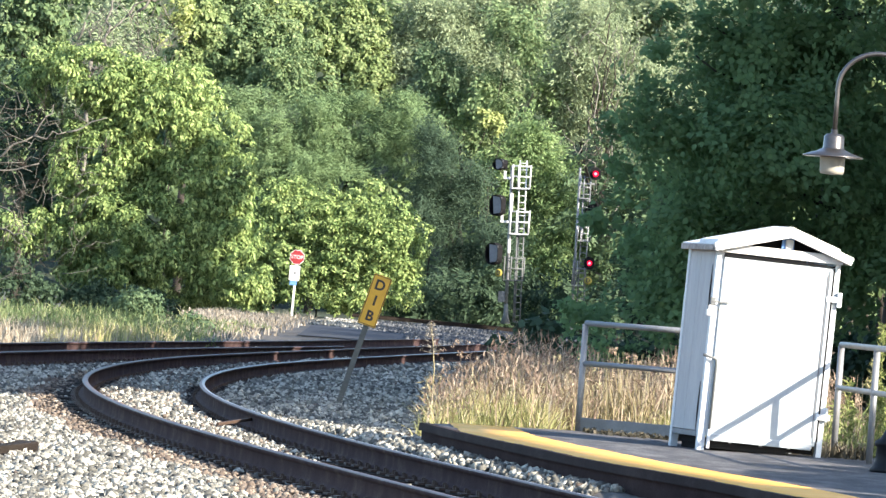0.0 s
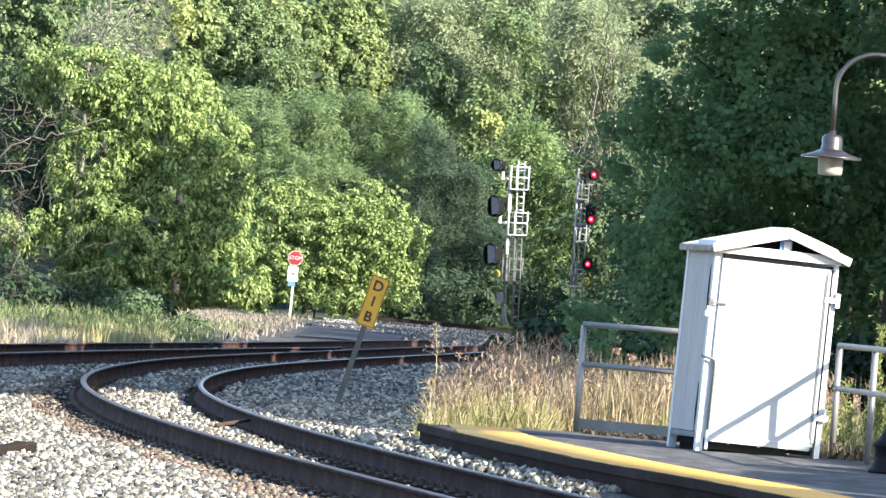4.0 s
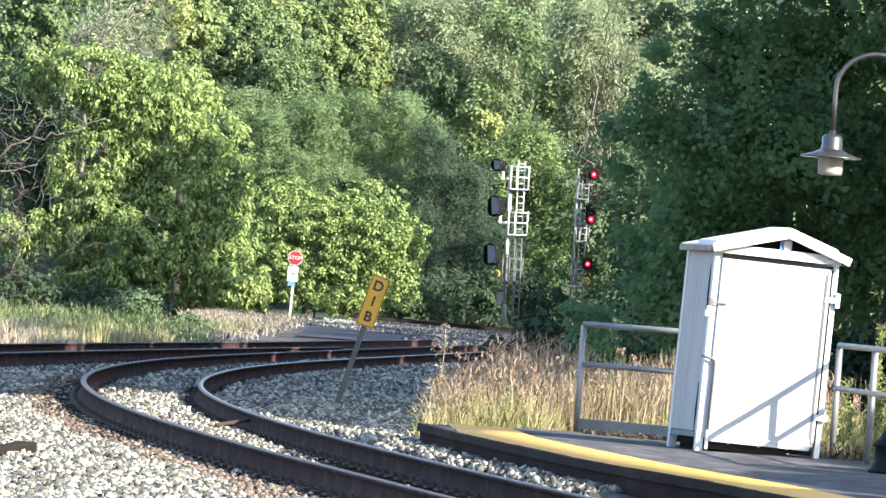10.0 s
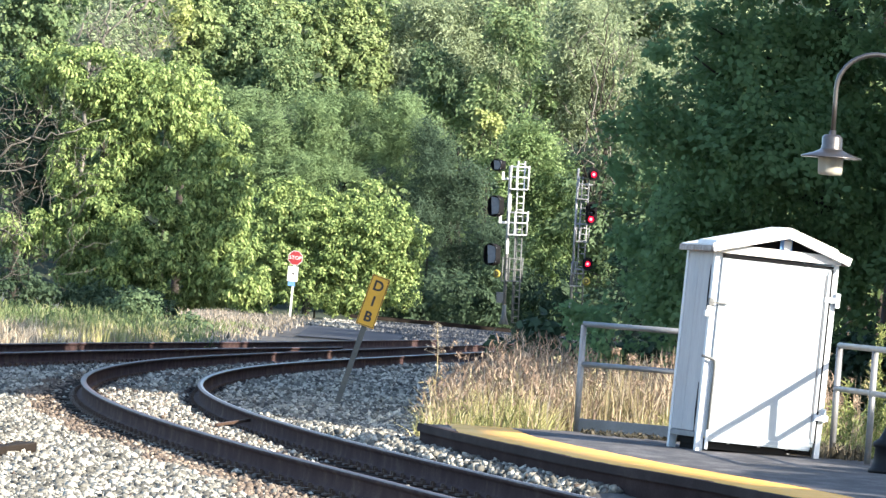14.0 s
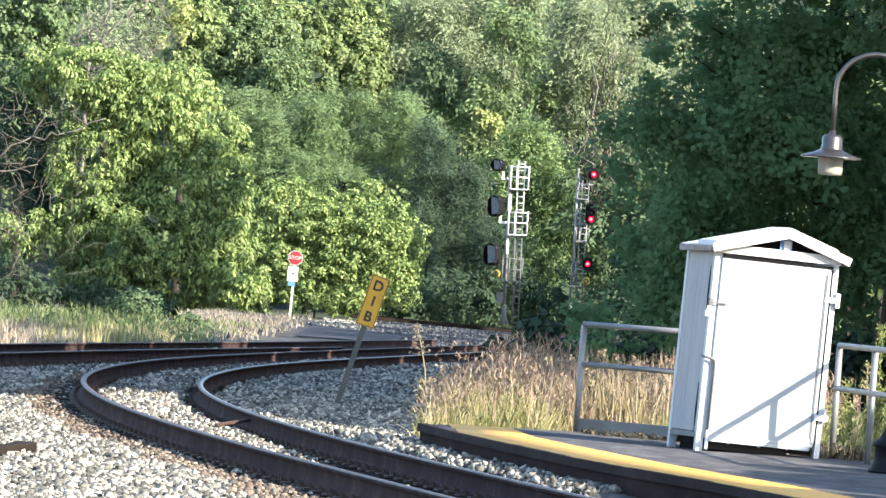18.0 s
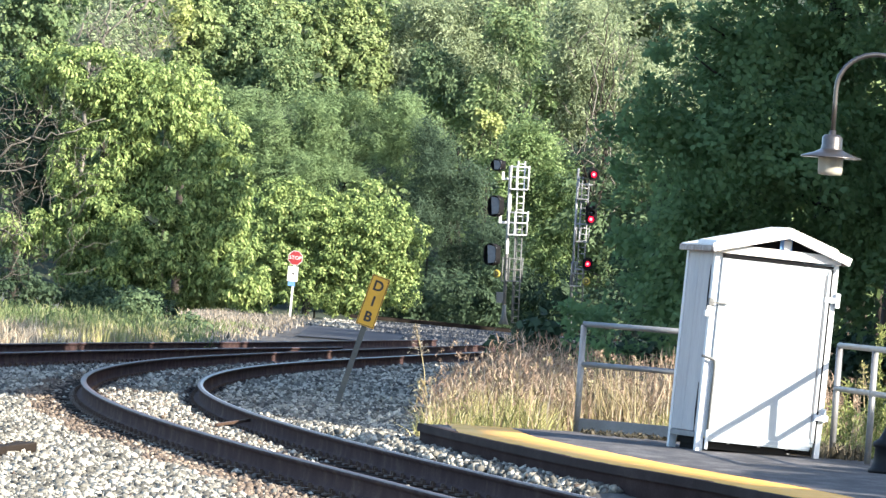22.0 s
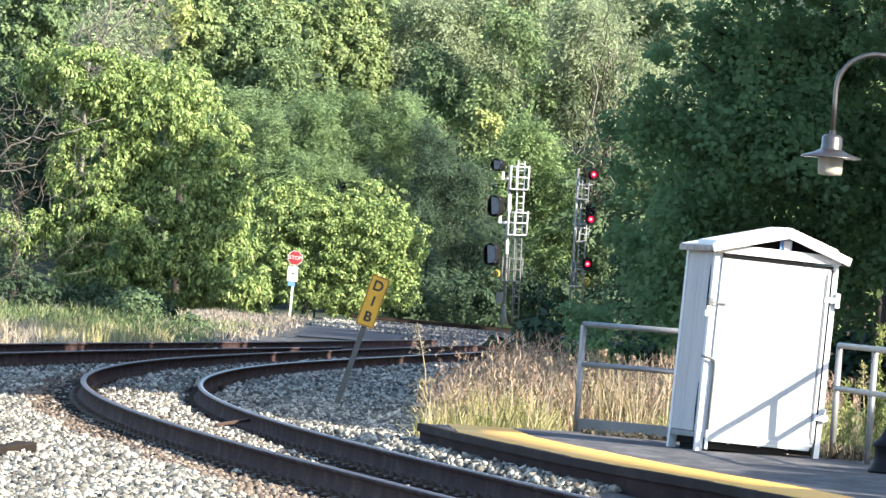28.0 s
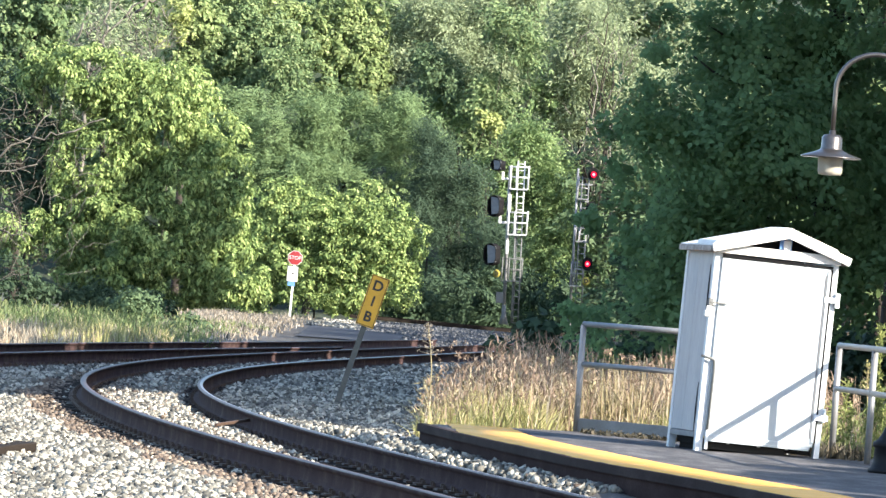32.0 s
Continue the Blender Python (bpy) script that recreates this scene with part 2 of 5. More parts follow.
# ---- mesh tools ----
def fast_mesh(name, co, faces):
    """A mesh from arrays: points (n, 3) and faces (m, 3 or 4)."""
    co, faces = np.asarray(co, np.float32), np.asarray(faces, np.int32)
    me = bpy.data.meshes.new(name)
    k = faces.shape[1]
    me.vertices.add(len(co))
    me.vertices.foreach_set("co", co.ravel())
    me.loops.add(faces.size)
    me.loops.foreach_set("vertex_index", faces.ravel())
    me.polygons.add(len(faces))
    me.polygons.foreach_set("loop_start", np.arange(len(faces), dtype=np.int32) * k)
    me.update(calc_edges=True)
    me.validate()
    return me


def part(name, shape, mat, parent=None, label=""):
    """Links a bmesh, or a mesh, as one object of its own under a thing or a part."""
    if isinstance(shape, bmesh.types.BMesh):
        me = bpy.data.meshes.new(name)
        shape.to_mesh(me)
        shape.free()
    else:
        me = shape
    if mat and not me.materials:
        me.materials.append(mat)
    ob = new(name, me)
    if parent:
        ob.parent = parent
    return tagged(ob, label)


def thing(name, m, label, category, group="", kind=""):
    ob = new(name)
    ob.empty_display_size = 0.1
    ob.matrix_basis = m
    return tagged(ob, label, category, group, kind)


def smooth(me, on=True):
    me.polygons.foreach_set("use_smooth", [on] * len(me.polygons))
    return me


def box(x, y, z, sx, sy, sz, bevel=0.0, turn=None):
    bm = bmesh.new()
    bmesh.ops.create_cube(bm, size=1)
    bmesh.ops.scale(bm, vec=(sx, sy, sz), verts=bm.verts)
    if bevel:
        bmesh.ops.bevel(bm, geom=bm.edges[:], offset=bevel, segments=2, affect="EDGES", profile=0.6)
    if turn:
        bmesh.ops.transform(bm, matrix=turn, verts=bm.verts)
    bmesh.ops.translate(bm, vec=(x, y, z), verts=bm.verts)
    return bm


def join(*bms):
    out = bmesh.new()
    for b in bms:
        me = bpy.data.meshes.new("joined")
        b.to_mesh(me)
        b.free()
        out.from_mesh(me)
        bpy.data.meshes.remove(me)
    return out


def prism(outline, z0, z1):
    """A slab with the given outline in plan."""
    bm = bmesh.new()
    f = bm.faces.new([bm.verts.new((x, y, z1)) for x, y in outline])
    if f.normal.z < 0:
        f.normal_flip()
    g = bmesh.ops.extrude_face_region(bm, geom=[f])
    bmesh.ops.translate(bm, vec=(0, 0, z0 - z1), verts=[v for v in g["geom"] if isinstance(v, bmesh.types.BMVert)])
    bmesh.ops.recalc_face_normals(bm, faces=bm.faces)
    return bm


def tube(path, radii, seg=10, cap=True):
    """A round bar along a path, as a smooth mesh."""
    path = [Vector(p) for p in path]
    if not hasattr(radii, "__len__"):
        radii = [radii] * len(path)
    co, faces = [], []
    ref = Vector((0.0123, 1, 0.031)).normalized()
    for i, p in enumerate(path):
        d = (path[min(i + 1, len(path) - 1)] - path[max(i - 1, 0)]).normalized()
        side = d.cross(ref)
        if side.length < 0.05:
            side = d.cross(Vector((1, 0, 0)))
        side.normalize()
        up = side.cross(d)
        for k in range(seg):
            a = 2 * math.pi * k / seg
            co.append(p + (side * math.cos(a) + up * math.sin(a)) * radii[i])
    for i in range(len(path) - 1):
        for k in range(seg):
            a, b = i * seg + k, i * seg + (k + 1) % seg
            faces.append((a, b, b + seg, a + seg))
    me = bpy.data.meshes.new("bar")
    if cap:
        faces.append(tuple(range(seg))[::-1])
        faces.append(tuple(range((len(path) - 1) * seg, len(path) * seg)))
    me.from_pydata([tuple(c) for c in co], [], faces)
    smooth(me)
    if cap:
        me.polygons[-1].use_smooth = me.polygons[-2].use_smooth = False
    return me


def lathe(profile, seg=24, x=0, y=0, z=0):
    """A turned shape from (radius, height) pairs."""
    co = [(x + r * math.cos(2 * math.pi * k / seg), y + r * math.sin(2 * math.pi * k / seg), z + h) for r, h in profile for k in range(seg)]
    faces = [(i * seg + k, i * seg + (k + 1) % seg, (i + 1) * seg + (k + 1) % seg, (i + 1) * seg + k)
             for i in range(len(profile) - 1) for k in range(seg)]
    me = bpy.data.meshes.new("turned")
    me.from_pydata(co, [], faces)
    return smooth(me)


def lettering(text, size, mat, m, parent, name="letter", bold=0.0):
    """Raised letters in the built-in font, turned into a mesh."""
    cu = bpy.data.curves.new(name, "FONT")
    cu.offset = size * bold
    cu.body, cu.size, cu.align_x, cu.align_y, cu.extrude = text, size, "CENTER", "CENTER", 0.002
    tmp = bpy.data.objects.new("tmp", cu)
    scene.collection.objects.link(tmp)
    me = bpy.data.meshes.new_from_object(tmp.evaluated_get(bpy.context.evaluated_depsgraph_get()))
    bpy.data.objects.remove(tmp)
    me.materials.clear()
    ob = part(name, me, mat, parent)
    ob.matrix_basis = m
    return ob


# ---- lie of the land ----
TRACK_Y = np.array([20, 30, 40, 50.1, 57.7, 65.3, 72.9, 80.6, 88.1, 95.8, 103.4, 111, 118.6, 126.3, 133.8, 145, 160, 180.0])
TRACK_X = np.array([7.2, 4.6, 2.35, 0.37, -1.04, -2.23, -3.13, -3.72, -3.96, -3.9, -3.59, -3.05, -2.4, -1.7, -1.02, 0.05, 1.45, 3.3])
FAR_Y = np.array([40, 70, 96.3, 105, 114.4, 125.8, 138, 149, 160, 170])
FAR_X = np.array([-13.2, -10.2, -7.35, -6.5, -5.5, -4.15, -2.65, -1.55, -0.35, 0.75])


def smooth_line(ys, xs, step):
    """A smooth line through the given points, in plan, at even steps along y."""
    y = np.arange(ys[0], ys[-1] + 1e-6, step)
    x = np.interp(y, ys, xs)
    k = max(3, int(7 / step)) | 1
    pad = np.concatenate([x[0] + (x[1] - x[0]) * np.arange(-(k // 2), 0), x, x[-1] + (x[-1] - x[-2]) * np.arange(1, k // 2 + 1)])
    return np.convolve(pad, np.ones(k) / k, "valid"), y


def track_x(y):
    return np.interp(y, TRACK_Y, TRACK_X)


def ground_z(x, y):
    """Height of the ground: level by the tracks, mounded by the platform, falling away slowly, a wooded rise at the back."""
    x, y = np.asarray(x, float), np.asarray(y, float)
    off = x - track_x(np.clip(y, 20, 180))
    z = np.full(np.broadcast(x, y).shape, -0.20)
    z = z - np.where(np.abs(off) < 0.75, 0.09 * np.clip((66 - y) / 8, 0, 1), 0)
    z = z - 0.035 * np.exp(-((np.abs(off) - 0.755) / 0.25) ** 2)
    z = z + np.where((off > 0.8) & (y < 76), np.clip((off - 0.8) / 0.3, 0, 1) * 0.19 * np.clip((74 - y) / 10, 0, 1), 0)
    z = z - np.where(y < 120, np.clip((-0.6 - off) / 0.4, 0, 1) * 0.05, 0)
    z = z - np.clip((y - 135) / 150, 0, 1) * 0.62
    z = z + np.clip((y - 374) / 50, 0, 1) ** 1.2 * 30
    return z


def build_ground():
    xs = np.concatenate([[-3000, -900, -300, -120, -60], np.arange(-40, -9, 1.0), np.arange(-9, 6.01, 0.15), np.arange(7, 40.1, 1.0), [60, 120, 300, 900, 3000]])
    ys = np.concatenate([[-3000, -900, -300, -100, -20, 0, 10, 20, 30], np.arange(34, 140, 0.8), np.arange(140, 340, 4), np.arange(340, 420, 8), [500, 900, 3000]])
    gx, gy = np.meshgrid(xs, ys)
    rng = np.random.default_rng(4)
    gz = ground_z(gx, gy) + rng.normal(0, 0.012, gx.shape) * np.where(gy > 150, 0.25, 1.0)
    co = np.stack([gx.ravel(), gy.ravel(), gz.ravel()], 1)
    w = len(xs)
    i = (np.arange(len(ys) - 1)[:, None] * w + np.arange(w - 1)[None, :]).ravel()
    me = smooth(fast_mesh("ground", co, np.stack([i, i + 1, i + 1 + w, i + w], 1)))
    tagged(part("ground", me, M_GROUND), "grey ballast dust and dry soil beside the railway", "ground", kind="structure")


build_ground()

# ---- the two tracks ----
RAIL_PROFILE = [(-0.074, -0.200), (-0.074, -0.186), (-0.022, -0.172), (-0.010, -0.150), (-0.009, -0.060), (-0.018, -0.045), (-0.036, -0.038),
                (-0.037, -0.012), (-0.030, -0.002), (0.0, 0.0), (0.030, -0.002), (0.037, -0.012), (0.036, -0.038), (0.018, -0.045),
                (0.009, -0.060), (0.010, -0.150), (0.022, -0.172), (0.074, -0.186), (0.074, -0.200)]


def rail_mesh(xs, ys, side, y0, y1, top):
    dx, dy = np.gradient(xs), np.gradient(ys)
    ln = np.hypot(dx, dy)
    nx, ny = dy / ln, -dx / ln
    keep = (ys >= y0) & (ys <= y1)
    cx, cy, nx, ny = (xs + nx * side)[keep], (ys + ny * side)[keep], nx[keep], ny[keep]
    k, n = len(RAIL_PROFILE), keep.sum()
    pr = np.array(RAIL_PROFILE)
    co = np.empty((n, k, 3))
    co[:, :, 0] = cx[:, None] + nx[:, None] * pr[:, 0]
    co[:, :, 1] = cy[:, None] + ny[:, None] * pr[:, 0]
    co[:, :, 2] = pr[:, 1]
    i = (np.arange(n - 1)[:, None] * k + np.arange(k - 1)[None, :]).ravel()
    me = fast_mesh("rail", co.reshape(-1, 3), np.stack([i, i + 1, i + 1 + k, i + k], 1))
    me.materials.append(M_RUST)
    me.materials.append(M_HEAD)
    me.materials.append(top)
    seg = np.tile(np.arange(k - 1), n - 1)
    me.polygons.foreach_set("material_index", ((seg >= 7) & (seg <= 10)).astype(np.int32) + ((seg == 9) | (seg == 10)))
    return me


def build_track(name, ys, xs, label, y_tie0, y_tie1, ends):
    px, py = smooth_line(ys, xs, 0.5)
    track = thing(name, pose(0, 0, 0), label, "railway track", kind="structure")
    for side, (y0, y1) in zip((-0.755, 0.755), ends):
        part("rail", rail_mesh(px, py, side, y0, y1, M_RUNNING if side > 0 and name == "track_near" else M_HEAD), None, track)
    tie = box(0, 0, 0, 2.6, 0.22, 0.16, 0.012)
    tie_me = bpy.data.meshes.new("tie")
    tie.to_mesh(tie_me)
    tie.free()
    tie_me.materials.append(M_TIE)
    plate_bm = join(box(0, 0, 0, 0.34, 0.19, 0.02), box(-0.10, 0.05, 0.025, 0.03, 0.03, 0.05), box(0.10, -0.05, 0.025, 0.03, 0.03, 0.05),
                    box(-0.10, -0.05, 0.02, 0.03, 0.03, 0.04), box(0.10, 0.05, 0.02, 0.03, 0.03, 0.04))
    plate_me = bpy.data.meshes.new("tie_plate")
    plate_bm.to_mesh(plate_me)
    plate_bm.free()
    plate_me.materials.append(M_PLATE)
    y, rng = y_tie0, random.Random(5)
    while y < y_tie1:
        x, slope = float(np.interp(y, py, px)), float((np.interp(y + 1, py, px) - np.interp(y - 1, py, px)) / 2)
        turn = -math.degrees(math.atan(slope)) + rng.uniform(-1.5, 1.5)
        t = part("tie", tie_me, None, track)
        t.matrix_basis = pose(x, y, -0.295 + rng.uniform(-0.01, 0.004), 0, 0, turn)
        for s in (-0.755, 0.755):
            p = part("tie_plate", plate_me, None, track)
            p.matrix_basis = pose(x, y, -0.208, 0, 0, turn) @ pose(s, 0, 0)
        y += 0.52 * math.cos(math.radians(turn))
    return px, py


near_px, near_py = build_track("track_near", TRACK_Y, TRACK_X, "curving rusty rails on tarred ties in pale ballast", 44, 110, ((20, 180), (20, 180)))
far_px, far_py = build_track("track_far", FAR_Y, FAR_X, "second pair of rusty rails meeting the curve", 86, 130, ((40, 170), (40, 137)))


# ---- loose stone ----
CUBE = np.array([(x, y, z) for z in (-1, 1) for y in (-1, 1) for x in (-1, 1)], float) * 0.5
CUBE_F = np.array([(0, 2, 3, 1), (4, 5, 7, 6), (0, 1, 5, 4), (2, 6, 7, 3), (0, 4, 6, 2), (1, 3, 7, 5)])


def stones(rng, x, y, z, size):
    """Angular broken stones, one for each place."""
    n = len(x)
    c = CUBE[None] * rng.uniform(0.65, 1.25, (n, 1, 3)) + rng.normal(0, 0.14, (n, 8, 3))
    c *= np.asarray(size).reshape(-1, 1, 1)
    q = rng.normal(size=(n, 4))
    q /= np.linalg.norm(q, axis=1)[:, None]
    w, a, b, d = q.T
    R = np.stack([1 - 2 * (b * b + d * d), 2 * (a * b - d * w), 2 * (a * d + b * w), 2 * (a * b + d * w), 1 - 2 * (a * a + d * d), 2 * (b * d - a * w),
                  2 * (a * d - b * w), 2 * (b * d + a * w), 1 - 2 * (a * a + b * b)], 1).reshape(n, 3, 3)
    c = np.einsum("nij,nkj->nki", R, c) + np.stack([x, y, z], 1)[:, None]
    f = CUBE_F[None] + (np.arange(n) * 8)[:, None, None]
    return fast_mesh("stones", c.reshape(-1, 3), f.reshape(-1, 4))


PLATFORM_FRONT = [(4.3, 38.5), (3.35, 43.2), (2.68, 46.4), (2.16, 48.9), (1.60, 51.1), (1.14, 53.2), (0.70, 55.8), (0.21, 58.8), (-0.12, 61.2)]


def platform_x(y):
    p = np.array(PLATFORM_FRONT)
    return np.interp(y, p[:, 1], p[:, 0])


def build_ballast():
    rng = np.random.default_rng(11)
    xs, ys = [], []
    for y0, y1, density in ((44, 56, 250), (56, 70, 210), (70, 90, 122), (90, 115, 60), (115, 150, 24)):
        w = 0.0720 * y1 + 0.4
        n = int((y1 - y0) * 2 * w * density)
        xs.append(rng.uniform(-w, w, n))
        ys.append(rng.uniform(y0, y1, n))
    x, y = np.concatenate(xs), np.concatenate(ys)
    off = x - np.interp(y, near_py, near_px)
    off2 = x - np.interp(y, far_py, far_px)
    edge = np.where(y < 61.4, platform_x(y) - 0.02, 0.1 + 0.05 * (y - 62) + 0.25 * np.sin(y * 1.7))
    on_rail = np.zeros(len(x), bool)
    for o in (off, off2):
        on_rail |= np.abs(np.abs(o) - 0.755) < 0.085
    keep = ~on_rail & (x < edge) & (y < 135)
    keep &= ((off2 > -1.7) | (y < 60)) & (y > 49 + 1.3 * x)
    x, y, off, off2 = x[keep], y[keep], off[keep], off2[keep]
    size = rng.uniform(0.030, 0.062, len(x)) * np.interp(y, [44, 58, 66, 90, 130], [1.0, 1.0, 0.80, 0.95, 1.5])
    z = ground_z(x, y) + rng.uniform(-0.004, 0.034, len(x))
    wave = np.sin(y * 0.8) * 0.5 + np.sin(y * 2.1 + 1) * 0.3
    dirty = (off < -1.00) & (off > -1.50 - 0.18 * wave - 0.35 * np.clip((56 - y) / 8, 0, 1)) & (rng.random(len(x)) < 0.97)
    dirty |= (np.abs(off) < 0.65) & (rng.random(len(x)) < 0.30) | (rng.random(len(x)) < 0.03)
    # Near-black stones beside each rail, and more between the rails close by.
    blackish = (np.abs(np.abs(off) - 0.755) < 0.22 + 0.06 * wave) | (np.abs(np.abs(off2) - 0.755) < 0.2)
    blackish |= (np.abs(off) < 0.7) & (rng.random(len(x)) < np.clip((62 - y) / 8, 0, 0.9))
    dirty &= ~blackish
    clean = ~dirty & ~blackish
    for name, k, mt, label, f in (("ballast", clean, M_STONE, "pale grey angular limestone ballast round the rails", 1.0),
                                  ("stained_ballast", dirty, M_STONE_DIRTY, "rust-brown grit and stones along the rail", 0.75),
                                  ("blackish_ballast", blackish, M_STONE_BLACK, "near-black stones against the rail foot", 0.7)):
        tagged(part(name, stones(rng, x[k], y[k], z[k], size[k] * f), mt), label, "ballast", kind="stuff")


build_ballast()


# ---- platform ----
def offset_line(pts, d):
    out = []
    for i, (x, y) in enumerate(pts):
        a, b = pts[max(i - 1, 0)], pts[min(i + 1, len(pts) - 1)]
        v = Vector((b[0] - a[0], b[1] - a[1])).normalized()
        out.append((x + v.y * d, y - v.x * d))
    return out


def build_platform():
    plat = thing("platform", pose(0, 0, 0), "low grey asphalt station platform with yellow edge stripe", "platform", kind="structure")
    back = [(0.3, 62.0), (1.38, 62.9), (3.6, 61.2), (9.0, 57.5), (9.0, 38.5)]
    inner = offset_line(PLATFORM_FRONT, 0.085)
    part("surface", prism(inner + back, 0.02, 0.2), M_ASPHALT, plat)
    n = len(PLATFORM_FRONT)
    for i in range(n - 1):
        a, b = PLATFORM_FRONT[i], PLATFORM_FRONT[i + 1]
        c, d = inner[i + 1], inner[i]
        k = 0.004 * (i % 2)
        part("edge_block", prism([a, b, c, d], 0.13, 0.203 + k), M_CURB, plat, "worn grey edge coping")
        f, g = offset_line([a, b], 0.03), offset_line([a, b], 0.12)
        part("fascia_board", prism([f[0], f[1], g[1], g[0]], -0.35, 0.129), M_FASCIA, plat, "dark weathered timber fascia")
    outer_y = offset_line(PLATFORM_FRONT, 0.06)
    inner_y = offset_line(PLATFORM_FRONT, 0.80)
    inner_y[-1], outer_y[-1] = (0.80, 61.95), (0.19, 61.85)
    # the painted stripe, with hand-worn edges
    k = 120
    t = np.linspace(0, n - 1, k)
    rng = np.random.default_rng(3)
    ax = np.array([np.interp(t, range(n), np.array(outer_y)[:, j]) for j in (0, 1)]).T
    bx = np.array([np.interp(t, range(n), np.array(inner_y)[:, j]) for j in (0, 1)]).T
    bx += (ax - bx) * np.clip(0.22 - 0.05 * t, 0, 1)[:, None]
    ax[:, 0] += rng.normal(0, 0.008, k)
    bx[:, 0] += np.convolve(rng.normal(0, 0.05, k + 8), np.ones(9) / 9, "valid") + rng.normal(0, 0.006, k)
    co = [(p[0], p[1], 0.2095) for p in ax] + [(p[0], p[1], 0.2095) for p in bx] + [(p[0], p[1], 0.199) for p in ax] + [(p[0], p[1], 0.199) for p in bx]
    fs = [(i, i + 1, k + i + 1, k + i) for i in range(k - 1)] + [(i, 2 * k + i, 2 * k + i + 1, i + 1) for i in range(k - 1)]
    part("warning_stripe", fast_mesh("stripe", co, fs), M_YELLOW, plat, "worn yellow painted safety stripe")


build_platform()


# ---- pipe railings ----
def build_railing(name, label, posts, z0, heights, kick=None):
    r = thing(name, pose(posts[0][0], posts[0][1], z0), label, "railing", group="platform railings")
    ox, oy = posts[0]
    loc = [(x - ox, y - oy) for x, y in posts]
    for x, y in loc:
        part("post", tube([(x, y, -0.02), (x, y, heights[0] - 0.01)], 0.031, 12), M_GALV, r)
    for h in heights:
        part("rail_bar", tube([(x, y, h) for x, y in loc], 0.029 if h == heights[0] else 0.027, 12), M_GALV, r)
    if kick:
        (x0, y0), (x1, y1) = loc[0], loc[-1]
        ln = math.hypot(x1 - x0, y1 - y0)
        part("kick_plate", box((x0 + x1) / 2, (y0 + y1) / 2, kick, ln, 0.02, 0.135, 0.004, Matrix.Rotation(math.atan2(y1 - y0, x1 - x0), 4, "Z")), M_GALV, r, "flat grey kick plate")
    return r


build_railing("pipe_railing", "galvanised two-bar pipe railing closing the platform end", [(1.46, 63.2), (2.65, 62.3)], 0.0, (1.27, 0.87), kick=0.262)
build_railing("pipe_railing", "galvanised pipe railing running beside the white cabinet", [(3.83, 60.2), (4.044, 58.36), (4.26, 55.9), (4.46, 53.4)], 0.185, (1.08, 0.67))


